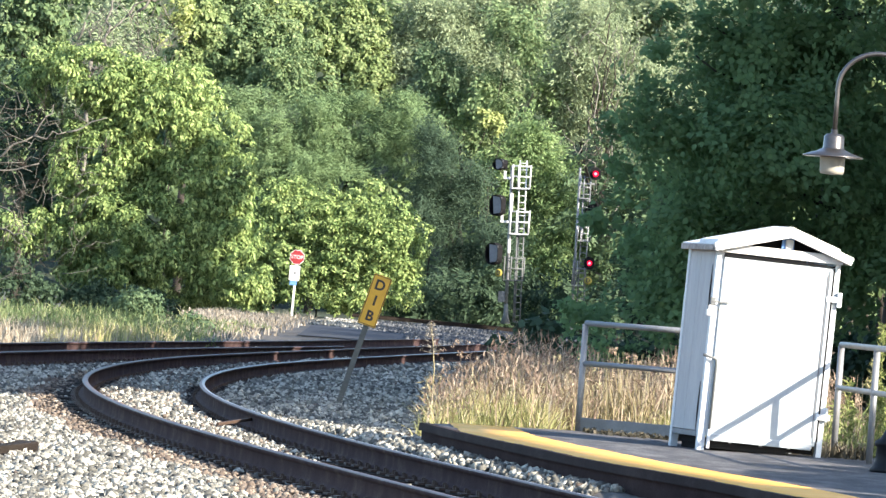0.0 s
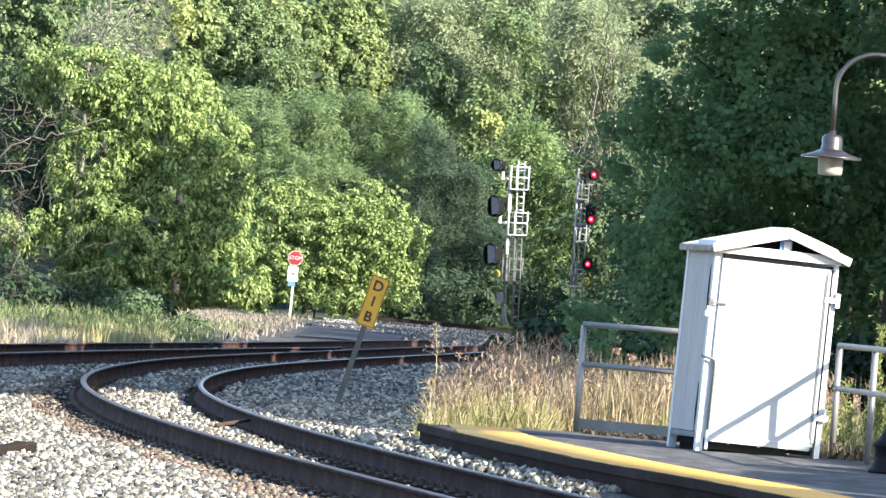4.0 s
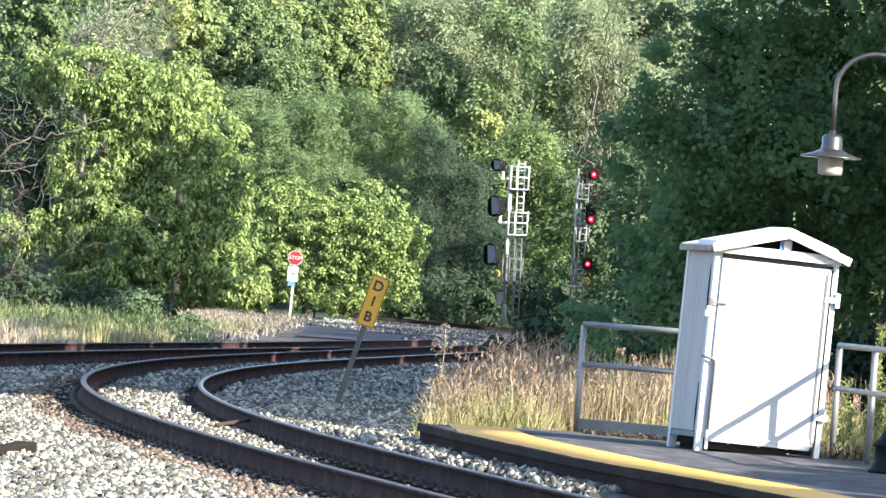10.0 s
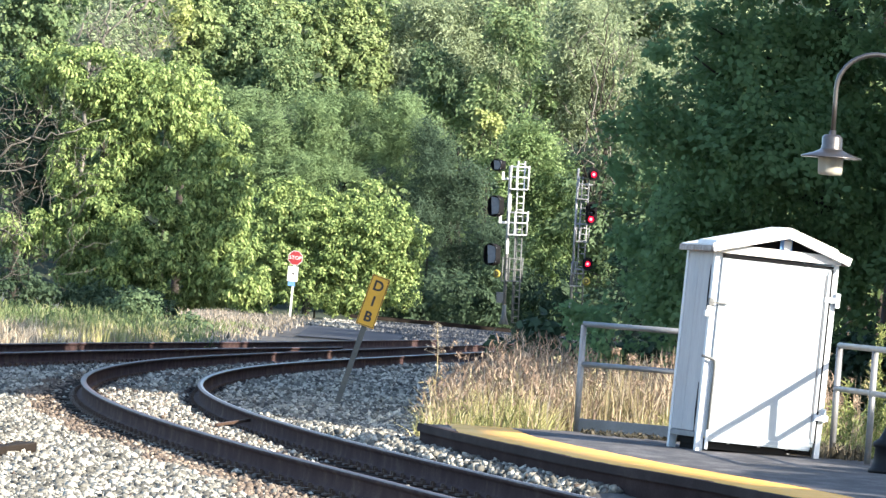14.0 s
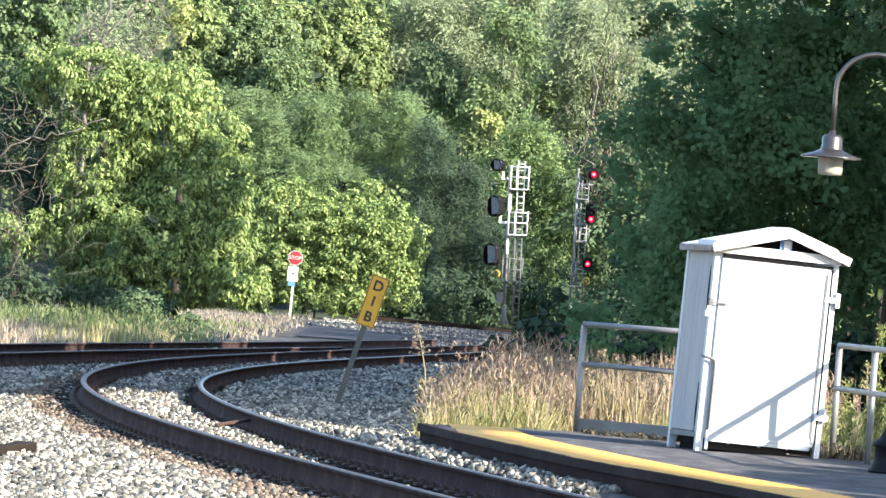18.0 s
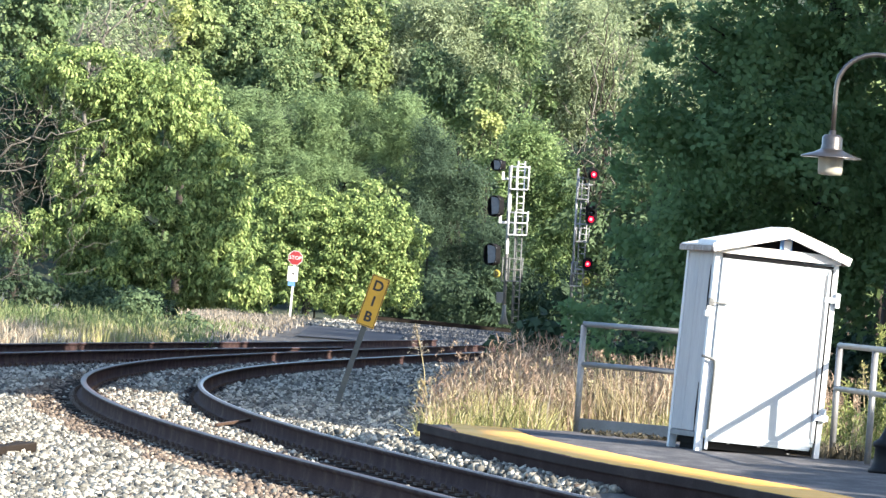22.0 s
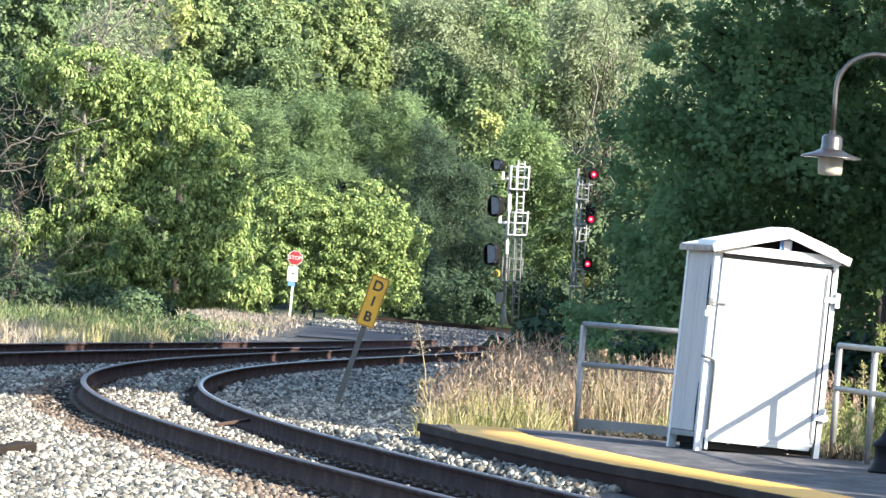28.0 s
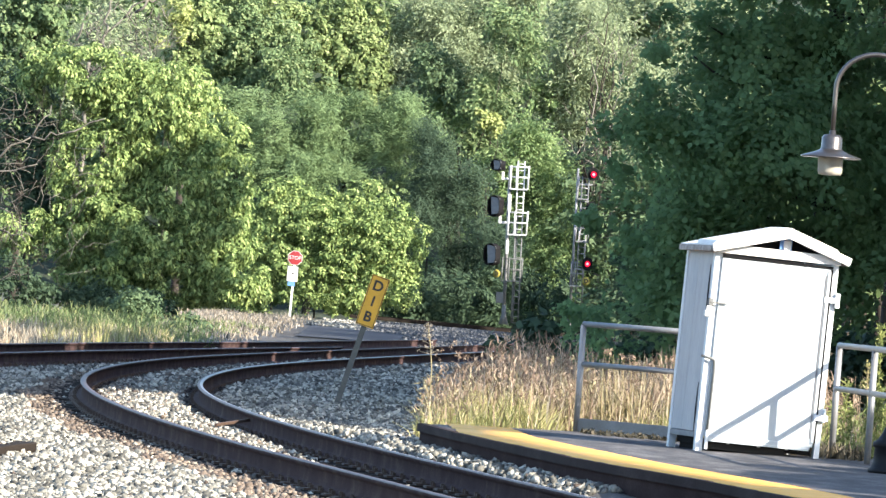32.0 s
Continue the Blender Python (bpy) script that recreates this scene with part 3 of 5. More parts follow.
# ---- white equipment cabinet ----
def build_cabinet():
    c = thing("equipment_cabinet", pose(3.06, 59.0, 0.192, 0, 1.9, 16), "white sheet-steel equipment cabinet with gabled roof on legs", "cabinet")
    w, d, h = 1.225, 0.84, 1.87
    x0, x1, y0, y1 = -w / 2, w / 2, 0.0, d
    for x, y in ((x0 + 0.036, y0 + 0.03), (x1 - 0.03, y0 + 0.03), (x0 + 0.03, y1 - 0.03), (x1 - 0.03, y1 - 0.03)):
        part("corner_post", box(x, y, h / 2 - 0.01, 0.072 if x < 0 else 0.056, 0.06, h + 0.02, 0.006), M_WHITE, c)
    # the sheet sides: two boards with an open seam
    for s in (-1, 1):
        x = s * (w / 2 - 0.012)
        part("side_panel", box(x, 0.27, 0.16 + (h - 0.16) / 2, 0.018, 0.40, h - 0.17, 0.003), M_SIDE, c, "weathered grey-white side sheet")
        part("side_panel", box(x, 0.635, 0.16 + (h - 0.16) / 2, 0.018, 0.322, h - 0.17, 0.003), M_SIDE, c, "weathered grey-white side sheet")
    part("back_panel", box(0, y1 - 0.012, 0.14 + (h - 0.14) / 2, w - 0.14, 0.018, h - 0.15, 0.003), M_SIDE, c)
    part("floor_pan", box(0, d / 2, 0.075, w - 0.14, d - 0.12, 0.06, 0.004), M_BLACK, c, "dark floor pan above the platform")
    # Added dark block and board fill the open gap to paint its shade.
    part("gap_shade_block", box(-0.08, d / 2 + 0.12, 0.03, w - 0.36, d - 0.38, 0.075, 0.004), M_BLACK, c, "black block standing for shade under the cabinet")
    part("gap_shade_board", box(-0.12, 0.055, 0.055, w - 0.42, 0.015, 0.075, 0.003), M_NAVY, c, "dark blue board standing for shade under the door")
    for z0, z1 in ((1.25, 1.72), (0.16, 0.62)):
        part("side_seam", tube([(x0 + 0.001, 0.10, z0), (x0 - 0.001, 0.093, (z0 + z1) / 2), (x0 + 0.001, 0.10, z1)], [0.003, 0.009, 0.003], 6), M_BLACK, c, "dark open seam beside the corner post")
    part("lower_side_rail", box(x0 + 0.012, d / 2, 0.135, 0.034, d - 0.13, 0.05, 0.004), M_GREYPLATE, c, "grey base rail")
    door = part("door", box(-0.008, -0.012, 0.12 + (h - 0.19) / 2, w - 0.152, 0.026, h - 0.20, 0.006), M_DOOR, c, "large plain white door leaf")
    part("door_stile", box(w / 2 - 0.125, -0.029, 0.97, 0.008, 0.010, h - 0.34, 0.002), M_GREYPLATE, door, "thin grey seam down the door")
    part("door_edge", box(w / 2 - 0.098, -0.029, 0.97, 0.030, 0.012, h - 0.26, 0.003), M_DOOR, door)
    part("door_gap", box(w / 2 - 0.070, -0.022, 0.98, 0.016, 0.008, h - 0.24, 0.002), M_BLACK, c, "dark gap beside the door")
    # Thin black strip along the lintel.
    part("lintel_strip", box(0.0, -0.036, h - 0.058, w - 0.14, 0.012, 0.018, 0.002), M_BLACK, c, "black strip over the door")
    part("sill", join(box(-0.02, -0.028, 0.125, w - 0.20, 0.05, 0.05, 0.008), box(-0.02, -0.05, 0.098, w - 0.22, 0.012, 0.022, 0.003)), M_DOOR, c, "dented white sill plate")
    for x, z in ((-0.28, 0.083), (0.02, 0.08), (0.30, 0.084)):
        part("rivet", box(x, 0.044, z, 0.03, 0.01, 0.016, 0.003), M_SILVER, c)
    part("door_hinge", join(box(x1 + 0.004, -0.022, h - 0.36, 0.045, 0.05, 0.14, 0.008), box(x1 - 0.07, -0.034, h - 0.36, 0.11, 0.014, 0.05, 0.004)), M_WHITE, c)
    part("door_hinge", join(box(x1 - 0.04, -0.026, 0.405, 0.14, 0.05, 0.055, 0.008), box(x1 - 0.005, -0.03, 0.43, 0.02, 0.03, 0.13, 0.004)), M_WHITE, c, "lower hinge strap")
    part("lock_bar", tube([(x0 + 0.088, -0.042, 0.03), (x0 + 0.092, -0.046, 0.78), (x0 + 0.085, -0.046, 0.835), (x0 + 0.06, -0.046, 0.85), (x0 - 0.045, -0.04, 0.872)], 0.0125, 8), M_POLE, c, "bent grey lock rod")
    part("rod_guide", box(x0 + 0.088, -0.04, 0.10, 0.026, 0.03, 0.18, 0.004), M_WHITE, c)
    part("latch", join(box(x0 - 0.005, -0.03, 1.375, 0.05, 0.04, 0.075, 0.008), box(x0 + 0.07, -0.05, 1.372, 0.17, 0.012, 0.014, 0.002)), M_POLE, c, "dark steel hasp")
    part("padlock", join(box(x0 - 0.025, -0.035, 1.265, 0.07, 0.045, 0.06, 0.012), box(x0 - 0.02, -0.035, 1.31, 0.045, 0.014, 0.05, 0.005)), M_SILVER, c, "steel padlock")
    # gabled roof: a folded base sheet, barge boards, and a thick cap set in from the eaves
    rise, eave, ridge = 0.20, h + 0.035, 0.05
    tip = eave + rise
    for s in (-1, 1):
        half = 0.735 if s < 0 else 0.625
        for name, xa, xb, lift, thick, ya, yb in (("roof_sheet", 0.0, half, 0.0, 0.03, -0.10, d + 0.02), ("roof_cap", 0.0, half - (0.03 if s < 0 else 0.125), 0.036, 0.045, -0.118, 0.42)):
            bm = bmesh.new()
            za, zb = tip - rise * xa / half + lift, tip - rise * xb / half + lift
            pts = [(xa, za), (xb, zb), (xb + 0.012 * (lift > 0), zb - thick), (xa, za - thick)]
            for yy in (ya, yb):
                for x, z in pts:
                    bm.verts.new((ridge + s * x, yy, z))
            bm.verts.ensure_lookup_table()
            bm.faces.new([bm.verts[i] for i in range(4)])
            bm.faces.new([bm.verts[i + 4] for i in range(4)][::-1])
            for i in range(4):
                j = (i + 1) % 4
                bm.faces.new([bm.verts[i], bm.verts[i + 4], bm.verts[j + 4], bm.verts[j]])
            bmesh.ops.recalc_face_normals(bm, faces=bm.faces)
            bmesh.ops.bevel(bm, geom=bm.edges[:], offset=0.008, segments=2, affect="EDGES")
            part(name, bm, M_ROOF, c)
        part("barge_board", box(ridge + s * half / 2, -0.125, eave + rise / 2 - 0.028, math.hypot(half, rise), 0.03, 0.078, 0.008,
                                Matrix.Rotation(s * math.atan2(rise, half), 4, "Y")), M_ROOF, c)
        part("eave_edge", box(ridge + s * (half - 0.01), d / 2 - 0.03, eave - 0.035, 0.035, d + 0.1, 0.055, 0.006), M_EAVE, c, "rusty grey eave edge with flaking paint")
    part("gable_lintel", box(0, -0.03, h + 0.012, w - 0.01, 0.06, 0.085, 0.006), M_ROOF, c)
    bm = bmesh.new()
    f = bm.faces.new([bm.verts.new(p) for p in ((x0 + 0.1, 0.06, h + 0.03), (x1 - 0.1, 0.06, h + 0.03), (ridge, 0.06, tip - 0.04))])
    g = bmesh.ops.extrude_face_region(bm, geom=[f])
    bmesh.ops.translate(bm, vec=(0, 0.02, 0), verts=[v for v in g["geom"] if isinstance(v, bmesh.types.BMVert)])
    part("gable_panel", bm, M_BLACK, c, "black gable panel under the roof")
    part("gable_sticker", box(0.06, -0.02, h + 0.115, 0.12, 0.012, 0.11, 0.004), M_SIGN_BLUE, c, "pale blue sticker in the gable")
    part("sticker_face", box(0.07, -0.03, h + 0.105, 0.07, 0.006, 0.09, 0.02), M_SIGN_WHITE, c)


build_cabinet()


# ---- platform lamp ----
def build_lamp():
    lx, ly = 4.03, 55.5
    lamp = thing("platform_lamp", pose(lx, ly, 0.2), "gooseneck platform lamp with grey metal shade", "lamp")
    part("base", lathe([(0.0, 0.0), (0.175, 0.0), (0.175, 0.03), (0.155, 0.05), (0.135, 0.10), (0.125, 0.22), (0.145, 0.235), (0.145, 0.27), (0.10, 0.30), (0.062, 0.37), (0.046, 0.41)], 24), M_NAVY, lamp, "dark flared cast base")
    part("pole", tube([(0, 0, 0.38), (0, 0, 3.30)], [0.046, 0.034], 14), M_LAMP, lamp)
    sx, sy = -0.70, 0.0
    arc = [(0, 0, 3.28)]
    for i in range(0, 19):
        a = math.pi * i / 18
        arc.append((sx / 2 - sx / 2 * math.cos(a), 0, 3.33 + 0.325 * math.sin(a)))
    arc += [(sx, 0, 3.2), (sx, 0, 2.93)]
    part("gooseneck", tube(arc, 0.021, 12), M_LAMP, lamp)
    part("cap", lathe([(0.0, 2.965), (0.028, 2.965), (0.03, 2.93), (0.07, 2.925), (0.09, 2.90), (0.092, 2.81), (0.10, 2.795)], 24, sx, sy), M_LAMP, lamp)
    part("shade", lathe([(0.09, 2.80), (0.15, 2.77), (0.262, 2.735), (0.268, 2.727), (0.262, 2.721), (0.15, 2.753), (0.09, 2.785)], 32, sx, sy), M_LAMP, lamp, "flared metal shade")
    part("globe", lathe([(0.112, 2.76), (0.108, 2.605), (0.10, 2.575), (0.0, 2.567)], 24, sx, sy), M_GLOBE, lamp, "frosted glass globe")


build_lamp()


# ---- leaning yellow sign ----
def build_board():
    s = thing("track_sign", pose(-1.29, 84.9, -0.25, 0, 15.3, 0), "amber vertical sign leaning on a grey post in ballast", "sign")
    part("post", join(box(0, 0.02, 0.8, 0.075, 0.012, 1.6, 0.003), box(-0.031, 0.035, 0.8, 0.013, 0.035, 1.6, 0.003), box(0.031, 0.035, 0.8, 0.013, 0.035, 1.6, 0.003)), M_SIGN_POST, s)
    plate = part("plate", box(0, 0, 1.55, 0.25, 0.008, 0.70, 0.003), M_SIGN_YELLOW, s, "amber plate with black border")
    for x, z, sx, sz in ((0, 1.887, 0.235, 0.009), (0, 1.213, 0.235, 0.009), (-0.113, 1.55, 0.009, 0.67), (0.113, 1.55, 0.009, 0.67)):
        part("border", box(x, -0.006, z, sx, 0.004, sz), M_INK, plate)
    for ch, z in (("D", 1.76), ("I", 1.545), ("B", 1.33)):
        lettering(ch, 0.19, M_INK, pose(0, -0.006, z, 90, 0, 0), plate, bold=0.03)


build_board()


# ---- stop sign by the crossing ----
def build_stop():
    s = thing("stop_sign", pose(-7.46, 320, -0.86, 0, 1.2, 0), "red octagonal stop sign over a white board on a white post", "sign")
    part("post", box(0, 0.04, 1.45, 0.11, 0.06, 2.95, 0.01), M_SIGN_WHITE, s)
    bm = bmesh.new()
    bmesh.ops.create_cone(bm, cap_ends=True, segments=8, radius1=0.39, radius2=0.39, depth=0.02)
    bmesh.ops.transform(bm, matrix=pose(0, 0, 3.02, 90, 22.5, 0), verts=bm.verts)
    rim = part("rim", bm, M_SIGN_WHITE, s)
    bm = bmesh.new()
    bmesh.ops.create_cone(bm, cap_ends=True, segments=8, radius1=0.365, radius2=0.365, depth=0.02)
    bmesh.ops.transform(bm, matrix=pose(0, -0.006, 3.02, 90, 22.5, 0), verts=bm.verts)
    face = part("face", bm, M_SIGN_RED, s, "red octagonal face")
    lettering("STOP", 0.26, M_SIGN_WHITE, pose(0, -0.02, 3.02, 90, 0, 0), face)
    part("board", box(-0.06, 0.0, 2.21, 0.52, 0.02, 0.76, 0.004), M_SIGN_WHITE, s, "white notice board")
    part("mark", box(-0.04, -0.014, 2.22, 0.10, 0.006, 0.10), M_INK, s)
    part("plate", box(-0.08, 0.0, 1.70, 0.36, 0.02, 0.22, 0.004), M_SIGN_BLUE, s, "blue plate")


build_stop()


# ---- signal masts ----
def ladder(x0, x1, width, z0, z1, y, step, parent, mat):
    """A leaning ladder: two stiles and its rungs."""
    for dx in (-width / 2, width / 2):
        part("ladder_stile", tube([(x0 + dx, y, z0), (x1 + dx, y, z1)], 0.035, 6), mat, parent)
    n = int((z1 - z0) / step)
    for i in range(n + 1):
        z = z0 + step * i
        x = x0 + (x1 - x0) * (z - z0) / (z1 - z0)
        part("rung", tube([(x - width / 2, y, z), (x + width / 2, y, z)], 0.022, 6), mat, parent)


def cage(x0, x1, z0, z1, y, parent, mat, r=0.045):
    """A small service platform with its guard bars."""
    part("cage_deck", box((x0 + x1) / 2, y, z0, x1 - x0, 0.6, 0.06, 0.01), mat, parent)
    for x in (x0, (x0 * 2 + x1) / 3, x1):
        part("cage_post", tube([(x, y - 0.25, z0), (x + 0.03, y - 0.25, z1)], r, 6), mat, parent)
    for z in ((z0 + z1) / 2, z1 - 0.08):
        part("cage_bar", tube([(x0, y - 0.25, z), (x1, y - 0.25, z)], r * 0.8, 6), mat, parent)


def signal_head(x, z, h, w, turn, parent, lit=(), lamps=3, tunnel=0.0):
    m = pose(x, -0.4, z, 0, 0, turn)
    n = 20
    outline = []
    rr = w / 2
    for i in range(n):
        a = 2 * math.pi * i / n
        cz = (h / 2 - rr) if math.sin(a) > 1e-6 else -(h / 2 - rr)
        outline.append((rr * math.cos(a), cz + rr * math.sin(a)))
    bm = bmesh.new()
    f = bm.faces.new([bm.verts.new((px, 0, pz)) for px, pz in outline])
    g = bmesh.ops.extrude_face_region(bm, geom=[f])
    bmesh.ops.translate(bm, vec=(0, 0.05, 0), verts=[v for v in g["geom"] if isinstance(v, bmesh.types.BMVert)])
    bmesh.ops.recalc_face_normals(bm, faces=bm.faces)
    body = part("signal_head", join(bm, box(0, 0.18, 0, w * 0.5, 0.28, h * 0.8, 0.03)), M_BLACK, parent, "black colour-light signal head")
    body.matrix_basis = m
    if tunnel:
        k = len(outline)
        co = [(px, yy, pz) for yy in (0.0, -tunnel) for px, pz in outline]
        me = bpy.data.meshes.new("visor")
        me.from_pydata(co, [], [(a, (a + 1) % k, k + (a + 1) % k, k + a) for a in range(k)])
        vis = part("visor", me, M_BLACK, body, "deep black visor round the head")
        sol = vis.modifiers.new("thick", "SOLIDIFY")
        sol.thickness = 0.02
        lining = bpy.data.meshes.new("visor_lining")
        lining.from_pydata([(px * 0.93, yy, pz * 0.95) for yy in (0.0, -tunnel + 0.01) for px, pz in outline], [], [(a, (a + 1) % k, k + (a + 1) % k, k + a) for a in range(k)])
        part("visor_lining", lining, M_BLACK, body)
        # Added grey plate paints the sunlit part of the visor.
        lit_face = prism([(-w * 0.16, -h * 0.40), (w * 0.44, -h * 0.34), (w * 0.46, h * 0.36), (-w * 0.26, h * 0.44)], 0, 0.02)
        cv = part("lit_visor_face", lit_face, M_GREYPLATE, body, "added grey panel standing for the sunlit side of the visor")
        cv.matrix_basis = pose(0, -tunnel * 0.8, 0, 90, 0, 0)
        return body
    for i in range(lamps):
        cz = 0 if lamps == 1 else (h / 2 - rr) - i * (h - 2 * rr) / (lamps - 1)
        r = min(rr * 0.55, 0.16)
        hood_co, hood_f = [], []
        k = 13
        for yy in (0.0, -0.34):
            for j in range(k):
                a = math.radians(-25 + 230 * j / (k - 1))
                hood_co.append((r * 1.15 * math.cos(a), yy, cz + r * 1.15 * math.sin(a)))
        for j in range(k - 1):
            hood_f.append((j, j + 1, k + j + 1, k + j))
        me = bpy.data.meshes.new("hood")
        me.from_pydata(hood_co, [], hood_f)
        hd = part("hood", me, M_BLACK, body)
        sol = hd.modifiers.new("thick", "SOLIDIFY")
        sol.thickness = 0.012
        lens = part("lens", lathe([(0.0, 0.03), (r * 0.6, 0.022), (r, 0.0)], 16), M_RED_LAMP if i in lit else M_LENS_OFF, body, "lit red lens" if i in lit else "")
        lens.matrix_basis = pose(0, -0.015, cz, 90, 0, 0)
        if i in lit:
            core = part("lens_core", lathe([(0.0, 0.012), (r * 0.5, 0.0)], 12), M_RED_CORE, body, "glaring lens centre")
            core.matrix_basis = pose(0, -0.05, cz, 90, 0, 0)
    return body


def build_signals():
    s = thing("signal_mast", pose(3.33, 320, -0.40, 0, -1.7, 0), "silver signal mast with ladder and three dark hooded heads", "railway signal", group="railway signals")
    part("mast", tube([(0, 0, 0.4), (0, 0, 8.0)], [0.09, 0.08], 12), M_GALV, s)
    # Foot, box, lower ladder and lowest cage coloured darker to stand for shade.
    part("foot", tube([(0, 0, 0), (0, 0, 0.45), (0, 0, 1.0)], [0.26, 0.13, 0.1], 8), M_POLE, s)
    part("relay_box", box(-0.25, -0.1, 1.35, 0.36, 0.3, 0.55, 0.02), M_POLE, s)
    ladder(0.56, 0.56, 0.34, 0.1, 4.5, -0.09, 0.33, s, M_POLE)
    ladder(0.56, 0.56, 0.34, 4.5, 8.28, -0.09, 0.33, s, M_SILVER)
    part("ladder_back", tube([(0.46, 0.3, 0.1), (0.46, 0.1, 5.5)], 0.045, 6), M_POLE, s)
    cage(0.02, 0.92, 6.85, 8.05, 0, s, M_SILVER)
    cage(0.0, 0.95, 4.55, 5.75, 0, s, M_SILVER)
    cage(-0.2, 0.80, 2.2, 3.4, 0, s, M_POLE, 0.035)
    for z, x in ((7.35, -0.30), (5.15, -0.36)):
        part("bracket", join(box(x / 2, 0, z, abs(x) + 0.2, 0.12, 0.12, 0.02), box(x - 0.05, 0, z + 0.15, 0.14, 0.14, 0.42, 0.03)), M_SILVER, s, "white head bracket")
    part("junction_box", box(0.04, -0.12, 6.1, 0.17, 0.14, 0.95, 0.03), M_SILVER, s)
    part("junction_box", box(0.02, -0.12, 3.9, 0.15, 0.14, 0.7, 0.03), M_SILVER, s)
    signal_head(-0.55, 8.02, 0.58, 0.66, -36, s, (), 1, 0.36)
    signal_head(-0.57, 5.95, 1.08, 0.76, -36, s, (), 3, 0.36)
    signal_head(-0.64, 3.5, 1.12, 0.78, -36, s, (), 3, 0.38)
    mk = part("marker_plate", lathe([(0.0, 0.02), (0.21, 0.02), (0.21, 0.0)], 16), M_MARKER, s, "round yellow marker plate")
    mk.matrix_basis = pose(-0.45, -0.2, 2.55, 90, 0, -30)
    lettering("D", 0.30, M_INK, pose(0, 0, 0.025), mk, bold=0.03)
    t = thing("signal_mast", pose(6.66, 320, 0.05, 0, -1.0, 0), "silver signal mast showing three red lights", "railway signal", group="railway signals")
    # Galvanised grey instead of silver stands for shade on this mast.
    part("mast", tube([(0, 0, 0.0), (0, 0, 7.7)], [0.075, 0.055], 12), M_GALV, t)
    part("foot", tube([(0, 0, -0.6), (0, 0, 0.45), (0, 0, 1.0)], [0.2, 0.12, 0.09], 8), M_GALV, t)
    ladder(0.40, 0.40, 0.34, 0.1, 7.0, 0.25, 0.33, t, M_GALV)
    cage(0.05, 0.55, 6.15, 7.3, 0, t, M_GALV, 0.022)
    cage(0.05, 0.68, 4.0, 4.75, 0, t, M_GALV, 0.024)
    cage(-0.1, 0.5, 1.75, 3.0, 0, t, M_GALV, 0.03)
    for z in (6.9, 4.9, 2.6):
        part("bracket", box(0.42, -0.1, z, 0.7, 0.09, 0.09, 0.02), M_GALV, t)
    signal_head(0.78, 7.42, 0.66, 0.58, 4, t, (0,), 1)
    signal_head(0.76, 5.46, 1.20, 0.60, 4, t, (2,), 3)
    signal_head(0.72, 2.90, 0.66, 0.52, 4, t, (0,), 1)
    mk = part("marker_plate", lathe([(0.0, 0.02), (0.21, 0.02), (0.21, 0.0)], 16), M_MARKER, t, "round yellow marker plate with dark letter")
    mk.matrix_basis = pose(0.70, -0.5, 2.02, 90, 0, 0)
    lettering("D", 0.30, M_INK, pose(0, 0, 0.025), mk, bold=0.03)


build_signals()


